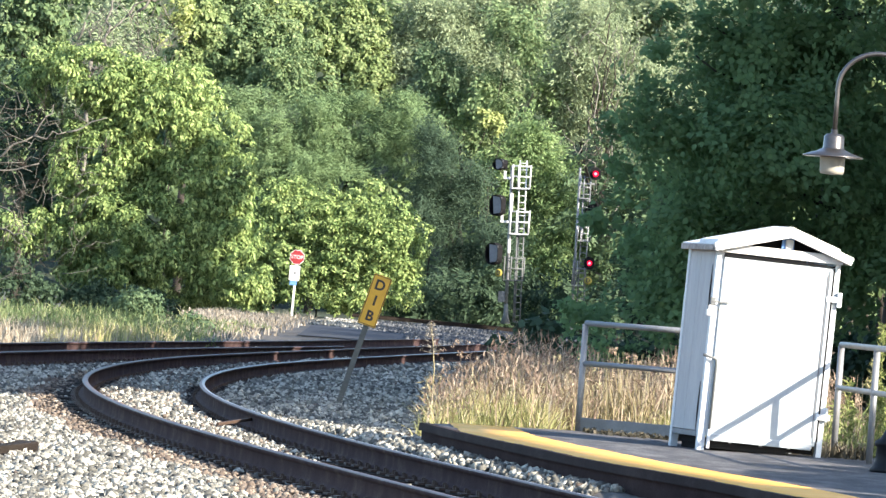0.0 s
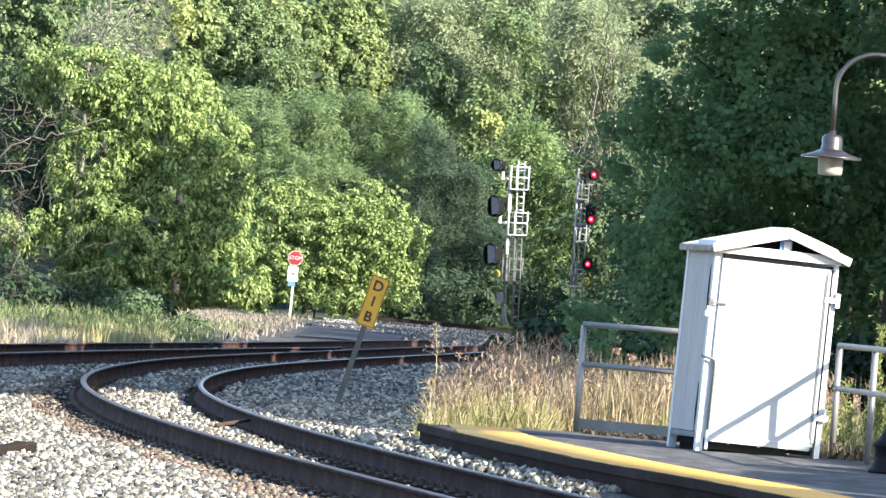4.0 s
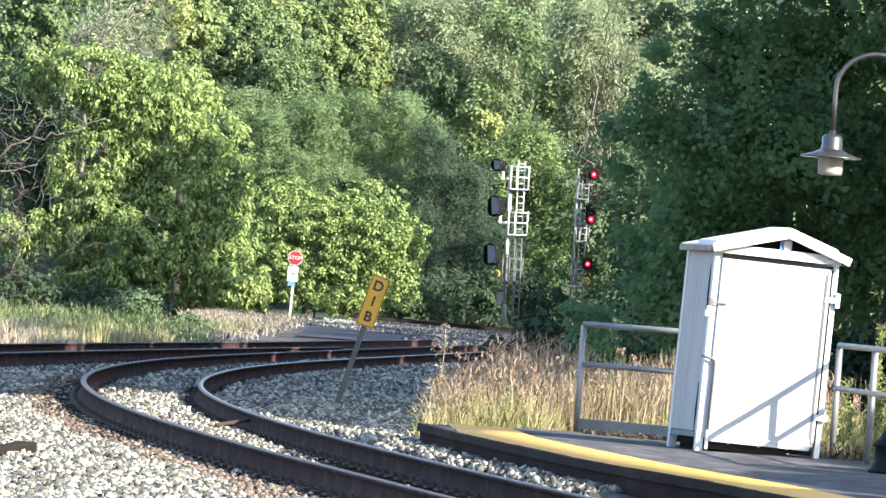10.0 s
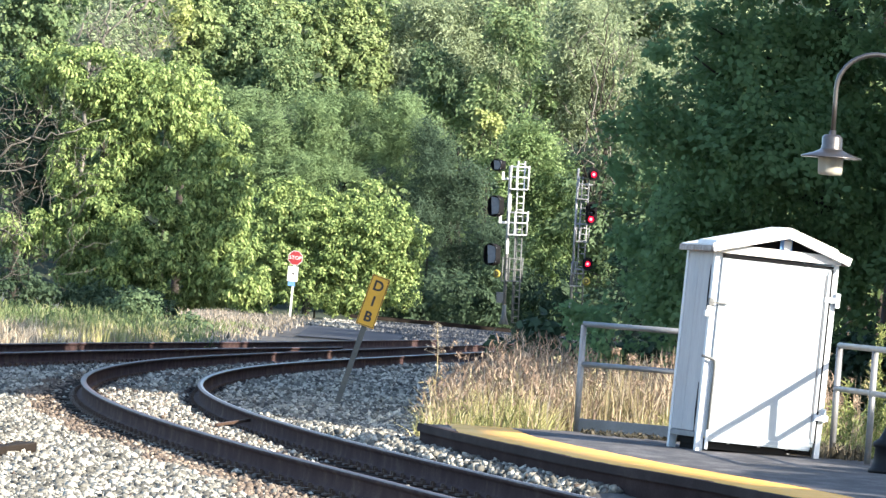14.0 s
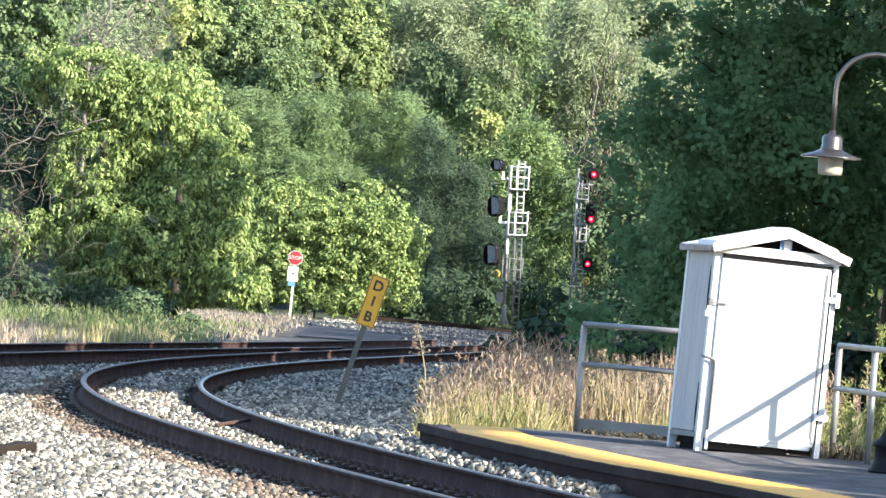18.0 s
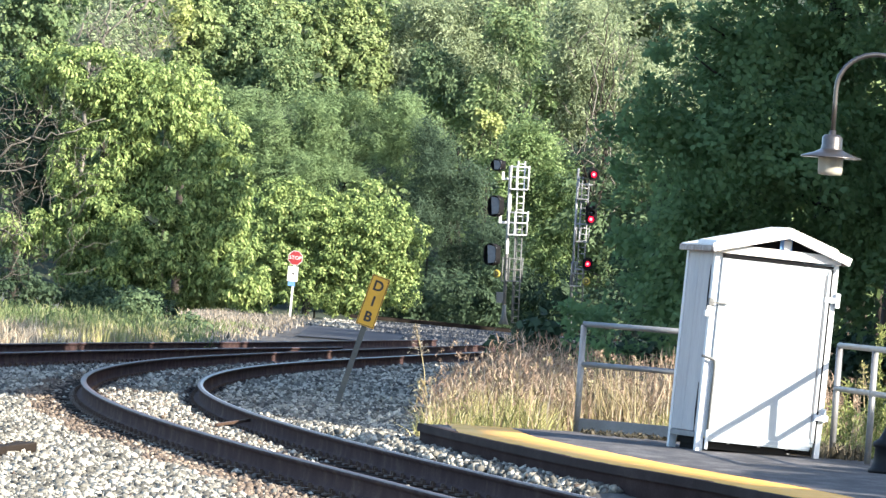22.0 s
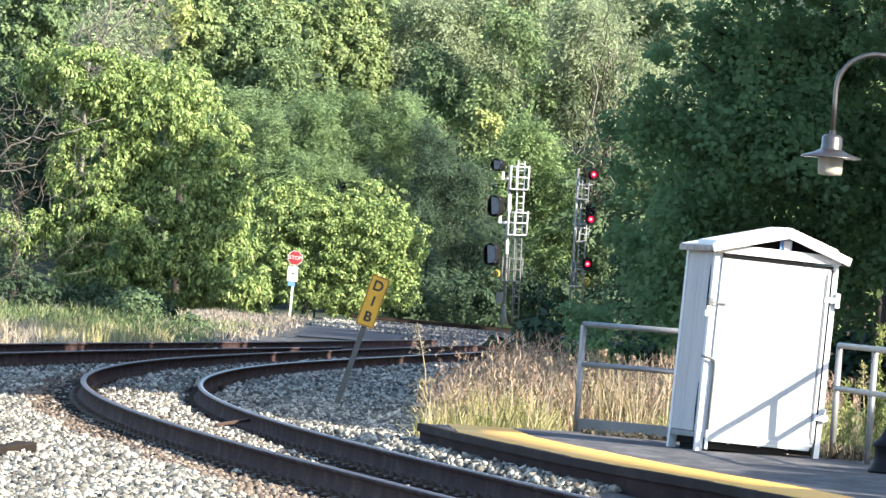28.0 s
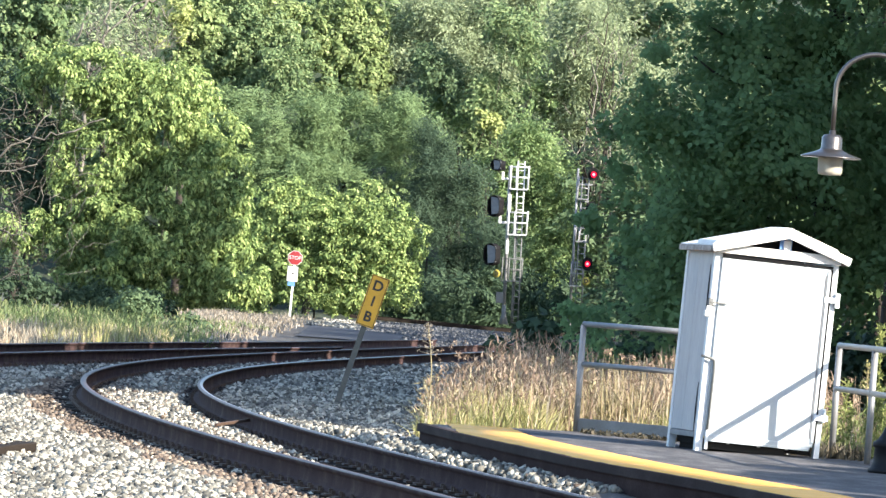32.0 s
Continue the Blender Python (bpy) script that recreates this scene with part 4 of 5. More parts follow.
# ---- trees ----
def leaf_mesh(rng, blobs, n, size, clump=0.45, droop=0.35, per=26, width=0.55, shell=0.62, lobed=False, crisp=False, spray=0.0, gaps=0.0, upward=0.45):
    """Many single leaves, set on the outside of leafy tufts that make up uneven crowns. blobs: centre and radii."""
    blobs = np.array(blobs, float)
    wt = blobs[:, 3] * blobs[:, 5]
    kc = max(6, int(n / per))
    which = rng.choice(len(blobs), kc, p=wt / wt.sum())
    d = rng.normal(size=(kc, 3))
    d[:, 1] -= 0.35
    d /= np.linalg.norm(d, axis=1)[:, None]
    rad = rng.uniform(shell, 1.05, kc)[:, None]
    centre = blobs[which, :3] + d * blobs[which, 3:] * rad
    if gaps:
        hole = np.sin(centre[:, 0] * 2.1 + 1.3 * np.sin(centre[:, 2] * 1.7) + 0.9) * np.sin(centre[:, 2] * 2.3 + centre[:, 0] * 0.8) + 0.35 * np.sin(centre[:, 0] * 5.3 + 2.0) * np.sin(centre[:, 2] * 4.7)
        stay = hole < 1.0 - gaps
        centre, d, kc = centre[stay], d[stay], int(stay.sum())
    csize = clump * rng.uniform(0.55, 1.5, kc)
    pick = rng.choice(kc, n, p=csize ** 2 / (csize ** 2).sum())
    o = rng.normal(size=(n, 3)) + d[pick] * (0.8 if crisp else 0.5) + np.array([0, 0, 0.55 if crisp else 0.15])
    o /= np.linalg.norm(o, axis=1)[:, None]
    p = centre[pick] + o * (csize[pick] * (rng.uniform(0.75, 1.1, n) if crisp else rng.uniform(0.45, 1.12, n)))[:, None] * np.array([1, 1, 0.8])
    nor = o * 0.95 + rng.normal(size=(n, 3)) * (0.3 if crisp else 0.38) + np.array([0, 0, 0.15])
    nor /= np.linalg.norm(nor, axis=1)[:, None]
    t = rng.normal(size=(n, 3)) - np.array([0, 0, droop * 2])
    if spray:
        axis = d * 0.7 + rng.normal(size=(kc, 3)) * np.array([0.8, 0.3, 0.45]) - np.array([0, 0, droop])
        axis /= np.linalg.norm(axis, axis=1)[:, None]
        p = centre[pick] + axis[pick] * (csize[pick] * rng.uniform(-1.3, 1.3, n))[:, None] + rng.normal(size=(n, 3)) * (csize[pick] * 0.30)[:, None]
        face = d + rng.normal(size=(kc, 3)) * 0.75 + np.array([0, -0.3, upward])
        face /= np.linalg.norm(face, axis=1)[:, None]
        nor = face[pick] + rng.normal(size=(n, 3)) * spray
        nor /= np.linalg.norm(nor, axis=1)[:, None]
        t = axis[pick] + rng.normal(size=(n, 3)) * 0.42
    t -= nor * (t * nor).sum(1)[:, None]
    t /= np.linalg.norm(t, axis=1)[:, None]
    side = np.cross(nor, t)
    s = (size * rng.uniform(0.6, 1.35, n))[:, None]
    if lobed:
        shape = [(0, 0), (0.34, 0.50), (0.62, 0.19), (1, 0), (0.62, -0.19), (0.34, -0.50)]
        co = np.stack([p + t * s * f + side * s * g * width + nor * s * (0.10 * abs(g)) for f, g in shape], 1)
        return fast_mesh("leaves", co.reshape(-1, 3), np.arange(n * 6).reshape(-1, 6))
    co = np.stack([p, p + t * s * 0.45 + side * s * width / 2 + nor * s * 0.06, p + t * s, p + t * s * 0.45 - side * s * width / 2 + nor * s * 0.06], 1)
    return fast_mesh("leaves", co.reshape(-1, 3), np.arange(n * 4).reshape(-1, 4))


def limb(rng, a, b, r0, r1, bend=0.12, n=7, seg=7):
    a, b = Vector(a), Vector(b)
    ln = (b - a).length
    pts, rs = [], []
    for i in range(n):
        f = i / (n - 1)
        wob = Vector(rng.normal(0, bend * ln * 0.12, 3)) * math.sin(math.pi * f)
        pts.append(a.lerp(b, f) + wob)
        rs.append(r0 + (r1 - r0) * f)
    return tube(pts, rs, seg)


def build_tree(name, label, y, blobs, leaf, n, size, seed, bark=None, depth=0.8, clump=0.45, droop=0.35, limbs=5, thick=0.22, per=170, width=0.65, shell=0.35, crisp=False, spray=0.0, gaps=0.0, lumps=0, category="tree", group="trees beyond the tracks"):
    """A tree: tapered trunk, limbs that reach into the crown, and a crown of single leaves. blobs: x, z and radii as seen from the line."""
    rng = np.random.default_rng(seed)
    blobs = [(x, y + (k[0] if k else rng.uniform(-1, 1) * depth * rx * 0.4), z, rx, rx * depth, rz) for x, z, rx, rz, *k in blobs]
    bx = sum(b[0] * b[3] for b in blobs) / sum(b[3] for b in blobs)
    z0 = float(ground_z(bx, y + 0.5)) - 0.1
    top = max(b[2] for b in blobs)
    tree = thing(name, pose(bx, y + 0.5, z0), label, category, group)
    loc = [(a - bx, b - y - 0.5, c - z0, r, s, q) for a, b, c, r, s, q in blobs]
    big = loc
    if lumps:
        # break each rounded mass into uneven boughs
        loc = []
        for a, b, c, r, s, q in big:
            for i in range(lumps):
                v = Vector(rng.normal(size=3))
                v.y = -abs(v.y) * 0.8
                v.normalize()
                f, k = rng.uniform(0.45, 0.8), rng.uniform(0.26, 0.46)
                loc.append((a + v.x * r * f, b + v.y * s * f, c + v.z * q * f, r * k * 1.15, s * k, q * k * 0.85))
            loc.append((a, b + s * 0.3, c, r * 0.75, s * 0.5, q * 0.75))
    fork = (0.0, 0.0, max(0.4, (top - z0) * 0.45))
    part("trunk", limb(rng, (0, 0, -0.1), fork, thick, thick * 0.7, n=8, seg=9), bark or M_BARK, tree)
    order = sorted(range(len(big)), key=lambda i: -big[i][3])[:limbs]
    for i in order:
        a, b, c, r, s, q = big[i]
        part("limb", limb(rng, fork, (a, b, c + q * 0.3), thick * 0.6, thick * 0.12, 0.5), bark or M_BARK, tree)
    tagged(part("crown", leaf_mesh(rng, loc, n, size, clump, droop, per, width, shell, False, crisp, spray, gaps), leaf, tree), kind="stuff")
    return tree


def build_woods():
    build_tree("leafy_tree", "broad lime-green tree with drooping leaves above the verge", 205,
               [(-9.72, 6.3, 2.5, 1.7), (-11.3, 4.5, 1.75, 2.05), (-8.29, 4.57, 1.83, 2.5), (-13.6, 2.3, 1.0, 0.7), (-10.13, 2.23, 2.74, 2.01), (-12.9, 7.2, 1.3, 1.0),
                (-7.24, 2.81, 1.1, 1.65), (-11.6, 7.3, 1.7, 1.0), (-8.25, 1.64, 2.01, 1.46), (-11.2, 1.1, 1.3, 0.8), (-6.6, 1.3, 1.2, 1.0)], F_LIME, 120000, 0.165, 21, width=0.42, per=26, clump=0.2, crisp=True, shell=0.55, limbs=6, thick=0.035, droop=1.1, gaps=0.4)
    build_tree("round_bush", "round sunlit lime-green bush behind the stop sign", 324,
               [(-6.75, 3.28, 2.73, 3.02), (-3.92, 3.92, 2.73, 2.73), (-2.22, 2.47, 1.44, 2.01), (-5.14, 1.09, 4.02, 1.72), (-8.69, 2.27, 1.58, 2.3), (-9.4, 0.2, 1.72, 1.15), (-8.6, 5.0, 1.5, 1.3), (-9.3, 3.4, 1.2, 1.4)],
               F_LIME, 76000, 0.19, 22, clump=0.3, crisp=True, shell=0.65, per=34, category="bush", droop=0.5, width=0.5, lumps=24, thick=0.05)
    # The F_DEEP leaves paint the dark hollow behind the twigs.
    build_tree("thicket", "leafy thicket behind bare twigs, coloured dark for shade", 207, [(-13.7, 5.0, 1.1, 1.5), (-13.2, 3.4, 0.9, 1.0), (-14.0, 6.8, 0.9, 0.9)], F_DEEP, 9000, 0.15, 35, clump=0.4, crisp=True, shell=0.4, per=80, thick=0.05, category="bush")
    for i, (x, z, rx, rz, leaf, n) in enumerate([(3.0, 16.0, 1.5, 1.6, F_GREEN, 3400), (1.9, 12.3, 1.3, 1.2, F_GREEN, 2800), (-1.2, 13.4, 1.2, 1.4, F_BLUE, 2600), (-0.2, 11.6, 1.0, 0.9, F_OLIVE, 2000), (5.2, 12.6, 1.2, 1.3, F_OLIVE, 2400), (1.6, 9.6, 1.3, 1.3, F_GREEN, 3000), (-9.8, 13.0, 1.3, 1.3, F_GREEN, 3000)]):
        build_tree("slope_tree", "small leafy tree among taller ones on the slope", 353 + i, [(x, z, rx, rz), (x + rx * 0.7, z - rz * 0.8, rx * 0.6, rz * 0.7)], leaf, n, 0.25, 200 + i, clump=0.45, spray=0.45, per=50, width=0.45, droop=0.6, shell=0.5, thick=0.07, limbs=2)
    build_tree("feathery_tree", "dull green feathery tree in the wood", 345, [(-10.1, 8.74, 3.08, 3.38), (-6.16, 9.65, 3.08, 3.08), (-7.77, 6.44, 3.38, 2.46), (-8.4, 3.2, 3.4, 2.6), (-2.7, 9.7, 2.5, 2.9)], F_SOFT, 90000, 0.22, 23, clump=0.42, spray=0.35, per=60, width=0.2, gaps=0.1, droop=0.15, lumps=11)
    build_tree("dark_tree", "dark blue-green tree behind the signals", 342, [(-1.0, 8.6, 1.3, 1.8), (-0.05, 6.0, 2.44, 3.4), (2.07, 2.55, 2.44, 3.36), (0.06, 0.87, 2.75, 1.83)], F_DUSK, 78000, 0.17, 24, clump=0.46, spray=0.3, per=60, width=0.25, droop=0.2, lumps=9)
    build_tree("bright_tree", "yellow-green tree behind the signal masts", 352, [(4.29, 7.46, 2.67, 3.77), (6.24, 4.46, 2.51, 3.77), (5.34, 1.87, 2.83, 2.2)], F_OLIVE, 46000, 0.22, 25, clump=0.5, spray=0.45, shell=0.4, per=60, width=0.4, droop=0.5, lumps=15)
    build_tree("yellow_sapling", "small bright yellow sapling among green trees", 348, [(1.9, 10.55, 0.65, 0.5), (2.45, 10.2, 0.45, 0.35)], F_GOLD, 1300, 0.22, 26, thick=0.08, clump=0.2, per=20, crisp=True, shell=0.4)
    build_tree("yellowing_tree", "tall yellowing tree high on the slope", 365, [(-6.53, 14.69, 2.44, 3.26), (-5.08, 12.83, 1.46, 1.95), (-10.85, 15.67, 1.95, 1.63)], F_YELLOW, 30000, 0.22, 27, clump=0.34, crisp=True, shell=0.5, per=34, gaps=0.3)
    build_tree("green_tree", "mid-green tree high on the slope", 362, [(-10.91, 13.27, 2.91, 2.91), (-13.31, 15.04, 2.26, 2.58)], F_GREEN, 28000, 0.21, 28, clump=0.34, crisp=True, shell=0.5, per=40, gaps=0.2)
    build_tree("grey_tree", "tall grey-green tree with sparse crown", 366, [(-1.66, 15.09, 3.26, 3.59), (2.87, 15.76, 3.26, 3.92), (0.86, 12.0, 2.94, 1.96)], F_GREY, 50000, 0.25, 29, clump=0.62, spray=0.35, per=60, width=0.32, droop=0.6, shell=0.5, lumps=9)
    build_tree("grey_tree", "grey-green tree with several bare stems showing", 358, [(7.31, 15.15, 3.51, 4.15), (10.1, 12.15, 2.55, 3.51), (6.94, 11.59, 2.24, 1.92)], F_GREY, 36000, 0.25, 30, clump=0.65, spray=0.35, per=60, width=0.3, droop=0.9, shell=0.5, lumps=9, limbs=3, thick=0.1)
    build_tree("green_tree", "mid-green tree behind bare branches", 250, [(-17.16, 9.83, 1.5, 2.01), (-17.15, 6.7, 1.3, 1.34), (-16.3, 11.2, 1.6, 1.2)], F_GREEN, 12000, 0.2, 31, clump=0.24, crisp=True, shell=0.5, per=30, droop=0.8)
    build_tree("sparse_tree", "sparse grey-green tree with dead branches", 270, [(-14.95, 11.0, 2.65, 1.93), (-13.83, 8.91, 2.17, 1.2), (-17.2, 9.0, 2.0, 2.0)], F_GREY, 6500, 0.22, 32, clump=0.4, spray=0.4, per=30, width=0.35, droop=0.5)
    build_tree("yellowing_tree", "small yellowing tree top", 280, [(-11.7, 12.1, 1.3, 1.1), (-12.0, 10.3, 0.7, 0.8)], F_YELLOW, 6000, 0.2, 33, clump=0.26, crisp=True, shell=0.5, per=30)
    build_tree("golden_sapling", "sapling with golden leaves turning early", 277, [(-12.25, 12.4, 0.8, 0.6), (-11.9, 11.5, 0.45, 0.4), (-12.9, 11.2, 0.3, 0.3)], F_GOLD, 900, 0.2, 37, clump=0.16, crisp=True, shell=0.4, per=14, thick=0.05, limbs=2)
    rng = np.random.default_rng(77)
    blobs = [(x + rng.uniform(-1, 1), 371 + rng.uniform(-2, 3), z + rng.uniform(-1, 1), 3.4, 2.0, 3.0) for x in np.arange(-30, 40, 4.4) for z in (2, 7, 12, 17, 22, 27)]
    tagged(part("far_wood", leaf_mesh(rng, blobs, 70000, 0.55, 1.0, 0.35, per=70, shell=0.1), F_GREEN), "dense green far wood on the slope", "wood", kind="stuff")


build_woods()


def build_undergrowth():
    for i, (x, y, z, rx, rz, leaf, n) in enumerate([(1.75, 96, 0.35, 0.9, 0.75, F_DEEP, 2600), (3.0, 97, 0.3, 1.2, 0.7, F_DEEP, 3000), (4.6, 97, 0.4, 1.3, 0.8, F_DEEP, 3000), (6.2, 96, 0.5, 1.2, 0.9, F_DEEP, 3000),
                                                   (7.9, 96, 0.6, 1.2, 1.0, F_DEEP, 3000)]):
        build_tree("shrub", "low shrub under the shaded tree, leaves darkened for shade", y, [(x, z, rx, rz), (x + 0.5, z * 0.6, rx * 0.7, rz * 0.7)], leaf, n, 0.17, 90 + i, clump=0.3, per=60, thick=0.04, limbs=2, category="shrub", group="undergrowth")
    # The F_DEEP ones carry the shade at the wood's foot in their colour.
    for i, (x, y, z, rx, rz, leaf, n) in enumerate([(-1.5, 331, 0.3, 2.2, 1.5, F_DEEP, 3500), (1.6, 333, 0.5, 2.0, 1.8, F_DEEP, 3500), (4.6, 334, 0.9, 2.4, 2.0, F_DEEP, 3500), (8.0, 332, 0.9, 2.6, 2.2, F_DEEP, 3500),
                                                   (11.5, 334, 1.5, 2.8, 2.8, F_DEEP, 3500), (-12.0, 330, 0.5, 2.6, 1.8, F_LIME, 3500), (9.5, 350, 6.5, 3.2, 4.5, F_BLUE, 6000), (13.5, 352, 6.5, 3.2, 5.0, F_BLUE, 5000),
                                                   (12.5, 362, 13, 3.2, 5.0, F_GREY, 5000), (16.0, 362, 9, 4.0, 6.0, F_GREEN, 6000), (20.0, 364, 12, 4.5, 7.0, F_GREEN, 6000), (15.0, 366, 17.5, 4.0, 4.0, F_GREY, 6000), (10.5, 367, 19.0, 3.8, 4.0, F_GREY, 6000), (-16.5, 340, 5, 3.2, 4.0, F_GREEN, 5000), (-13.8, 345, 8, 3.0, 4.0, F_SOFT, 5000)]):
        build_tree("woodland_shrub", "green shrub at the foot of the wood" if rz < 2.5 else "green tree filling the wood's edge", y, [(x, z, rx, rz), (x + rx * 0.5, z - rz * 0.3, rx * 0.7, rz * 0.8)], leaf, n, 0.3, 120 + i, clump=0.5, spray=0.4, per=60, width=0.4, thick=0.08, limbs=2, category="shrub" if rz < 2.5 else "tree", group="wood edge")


build_undergrowth()

RIGHT_BLOBS = [(3.92, 5.23, 0.98, 0.9), (5.23, 5.33, 1.07, 1.07), (3.56, 4.05, 0.98, 0.9), (4.85, 3.82, 1.23, 1.07), (3.5, 2.60, 0.62, 0.75), (4.13, 2.53, 1.15, 1.07),
               (5.85, 2.58, 0.98, 1.56), (3.18, 1.55, 0.64, 0.55), (3.71, 1.52, 1.07, 0.57), (6.23, 4.17, 0.74, 1.23), (2.84, 3.88, 0.45, 0.38), (4.6, 6.9, 1.6, 1.1), (6.6, 6.4, 1.3, 1.5), (2.30, 0.80, 0.45, 0.35),
               (3.02, 5.65, 0.2, 0.16), (2.92, 5.1, 0.22, 0.17), (2.72, 4.63, 0.24, 0.19), (2.76, 4.24, 0.25, 0.2), (2.25, 3.98, 0.22, 0.14), (2.53, 3.4, 0.18, 0.14), (2.58, 2.99, 0.2, 0.16), (2.73, 2.47, 0.24, 0.19), (2.77, 2.19, 0.2, 0.16), (2.9, 1.95, 0.28, 0.22), (2.34, 1.28, 0.24, 0.18), (1.96, 1.22, 0.22, 0.18)]


def build_right_tree():
    """The big shaded tree by the platform; each leafy branch is a part that can sway."""
    rng = np.random.default_rng(41)
    y = 92.0
    tree = thing("shade_tree", pose(5.4, y + 1, -0.2), "large dark-green broadleaf tree standing in shade", "tree")
    part("trunk", limb(rng, (0, 0, -0.1), (0.1, 0, 7.0), 0.24, 0.1, n=10, seg=10), M_BARK, tree)
    branches = []
    for x, z, rx, rz in RIGHT_BLOBS:
        lx, lz = x - 5.4, z + 0.2
        ly = rng.uniform(-1.2, 0.6) - 1
        root = Vector((0.08, 0, max(0.8, lz - 0.8)))
        part("limb", limb(rng, root, (lx * 0.8, ly * 0.8, lz), 0.04, 0.012, 0.5), M_BARK, tree)
        n = int((1500 if x < 3.4 and 2.0 < z < 3.7 else 1900 if x < 4 and z > 3.4 else 2400 if x < 4 else 3200) * rx * rz) + 40
        cl = leaf_mesh(rng, [(0, 0, 0, rx * 1.0, min(1.0, 2.5 * rx), rz * 1.0)], int(n * (1.8 if x < 5.4 and z > 2.4 else 1.35)), 0.098, min(0.36, 0.7 * rx), 0.25, per=80, width=0.95, shell=0.15, lobed=True, spray=0.25, upward=0.8, gaps=0.25 if x > 5.2 else 0.0)
        br = tagged(part("leafy_branch", cl, F_SHADE, tree), kind="stuff")
        br.matrix_basis = pose(lx, ly, lz)
        branches.append(br)
    cl = leaf_mesh(rng, [(0, 0, 0, 0.16, 0.3, 0.13)], 90, 0.15, 0.10, 0.3, per=30, width=0.9, shell=0.1, lobed=True)
    tip = tagged(part("leafy_branch", cl, F_SHADE, tree), kind="stuff")
    tip.matrix_basis = pose(2.60 - 5.4, -1.0, 2.42 + 0.2)
    part("limb", limb(rng, (0.08, 0, 2.0), (2.60 - 5.4, -0.9, 2.55), 0.05, 0.012, 0.5), M_BARK, tree)
    return tree, branches, tip


right_tree, right_branches, signal_branch = build_right_tree()


def build_shade_row():
    """Mostly unseen trees beside the platform, added and shaped to shade the far track."""
    row = [(13.4, 76.3, 8.4, 17.6, 4.7), (12.8, 79.2, 7.4, 16.1, 4.6), (13.2, 82.4, 4.0, 17.1, 4.8), (13.2, 87.0, 2.5, 16.1, 5.0), (13.8, 95, 1.5, 12.7, 5.8), (14.6, 104, 1.5, 12.7, 6.2), (15.6, 113, 1.5, 12.7, 6.4), (16.8, 123, 1.5, 12.6, 6.4), (17.2, 132, 1.5, 13.6, 6.4), (17.4, 140, 1.5, 13.4, 6.0)]
    # Boughs and crowns below are placed by where their shadows fall.
    build_tree("row_tree", "unseen tree with flat low boughs fitted to shade the ballast", 64.4, [(13.0, 8.0, 0.75, 0.22, 0.0), (13.1, 8.43, 0.7, 0.25, 3.4), (13.0, 9.05, 0.6, 0.3, 7.7)], F_SHADE, 15000, 0.5, 59, depth=11.0, clump=0.22, per=40, width=0.9, shell=0.1, group="tree row")
    build_tree("row_tree", "unseen tree with a flat high bough fitted to shade the ballast", 72.2, [(13.0, 11.95, 0.9, 0.55, 0.0), (13.1, 12.9, 0.9, 0.7, 1.0)], F_SHADE, 15000, 0.6, 56, depth=9.0, clump=0.3, per=40, width=0.9, shell=0.1, group="tree row")
    build_tree("row_tree", "unseen low bushy tree added to shade the platform", 49.0, [(13.0, 5.3, 0.8, 0.95, -3.5), (13.2, 5.15, 0.8, 0.8, 3.5), (13.2, 3.9, 1.2, 0.8, 0.0)], F_SHADE, 18000, 0.42, 55, depth=5.8, clump=0.3, per=40, width=0.9, shell=0.1, group="tree row")
    build_tree("row_tree", "unseen bushy tree added to shade the platform front", 39.6, [(13.0, 5.7, 0.8, 0.9, 0.0), (13.2, 4.8, 1.0, 0.8, 0.0)], F_SHADE, 12000, 0.42, 54, depth=4.4, clump=0.3, per=40, width=0.9, shell=0.1, group="tree row")
    for i, y in enumerate(range(146, 360, 10)):
        build_tree("row_tree", "green tree farther along the row by the tracks", y, [(17.6, 4.5, 4.6, 3.4), (17.9, 9.65 - 0.4 * (y > 312) + 1.8 * (140 < y < 286), 4.6, 3.6)], F_GREEN, 2700, 0.9, 300 + i, depth=1.6, clump=0.8, width=0.9, shell=0.1, group="tree row")
    build_tree("tall_tree", "unseen slim tree added to shade the lime-green tree's foot", 185.0, [(13.0, 14.5, 1.7, 1.1, 0.0), (13.2, 12.6, 1.8, 1.2, 0.0)], F_GREEN, 4500, 0.5, 52, depth=1.0, clump=0.4, width=0.9, shell=0.1, group="tree row")
    build_tree("tall_tree", "tall unseen tree with crowns placed to shade the lime-green tree", 187.2, [(14.0, 18.32, 0.95, 0.55, 0.09), (14.0, 17.21, 0.9, 0.5, 0.61), (14.0, 17.56, 1.0, 0.5, -0.19), (14.0, 16.66, 1.0, 0.5, -0.34), (14.0, 16.36, 1.1, 0.5, -1.18), (14.0, 16.82, 1.1, 0.5, -2.32), (12.0, 13.9, 1.6, 1.0, 0.0), (11.9, 12.2, 1.4, 1.0, 0.0)], F_GREEN, 36000, 0.45, 58, depth=1.0, clump=0.4, width=0.9, shell=0.1, group="tree row")
    for i, (x, y, zb, zt, r) in enumerate(row):
        n = 3
        blobs = [(x + 0.5 * math.sin(k * 2 + i), zb + (zt - zb) * (k + 0.5) / n, r * (0.85 if k == 2 else 1), (zt - zb) / n * 0.8) for k in range(n)]
        build_tree("row_tree", "dense green tree in the row beside the platform", y, blobs, F_SHADE, 9000 if 2 <= i <= 4 else 6500, 1.62, 61 + i, depth=1.0, clump=0.8, width=0.9, shell=0.1, group="tree row")


build_shade_row()


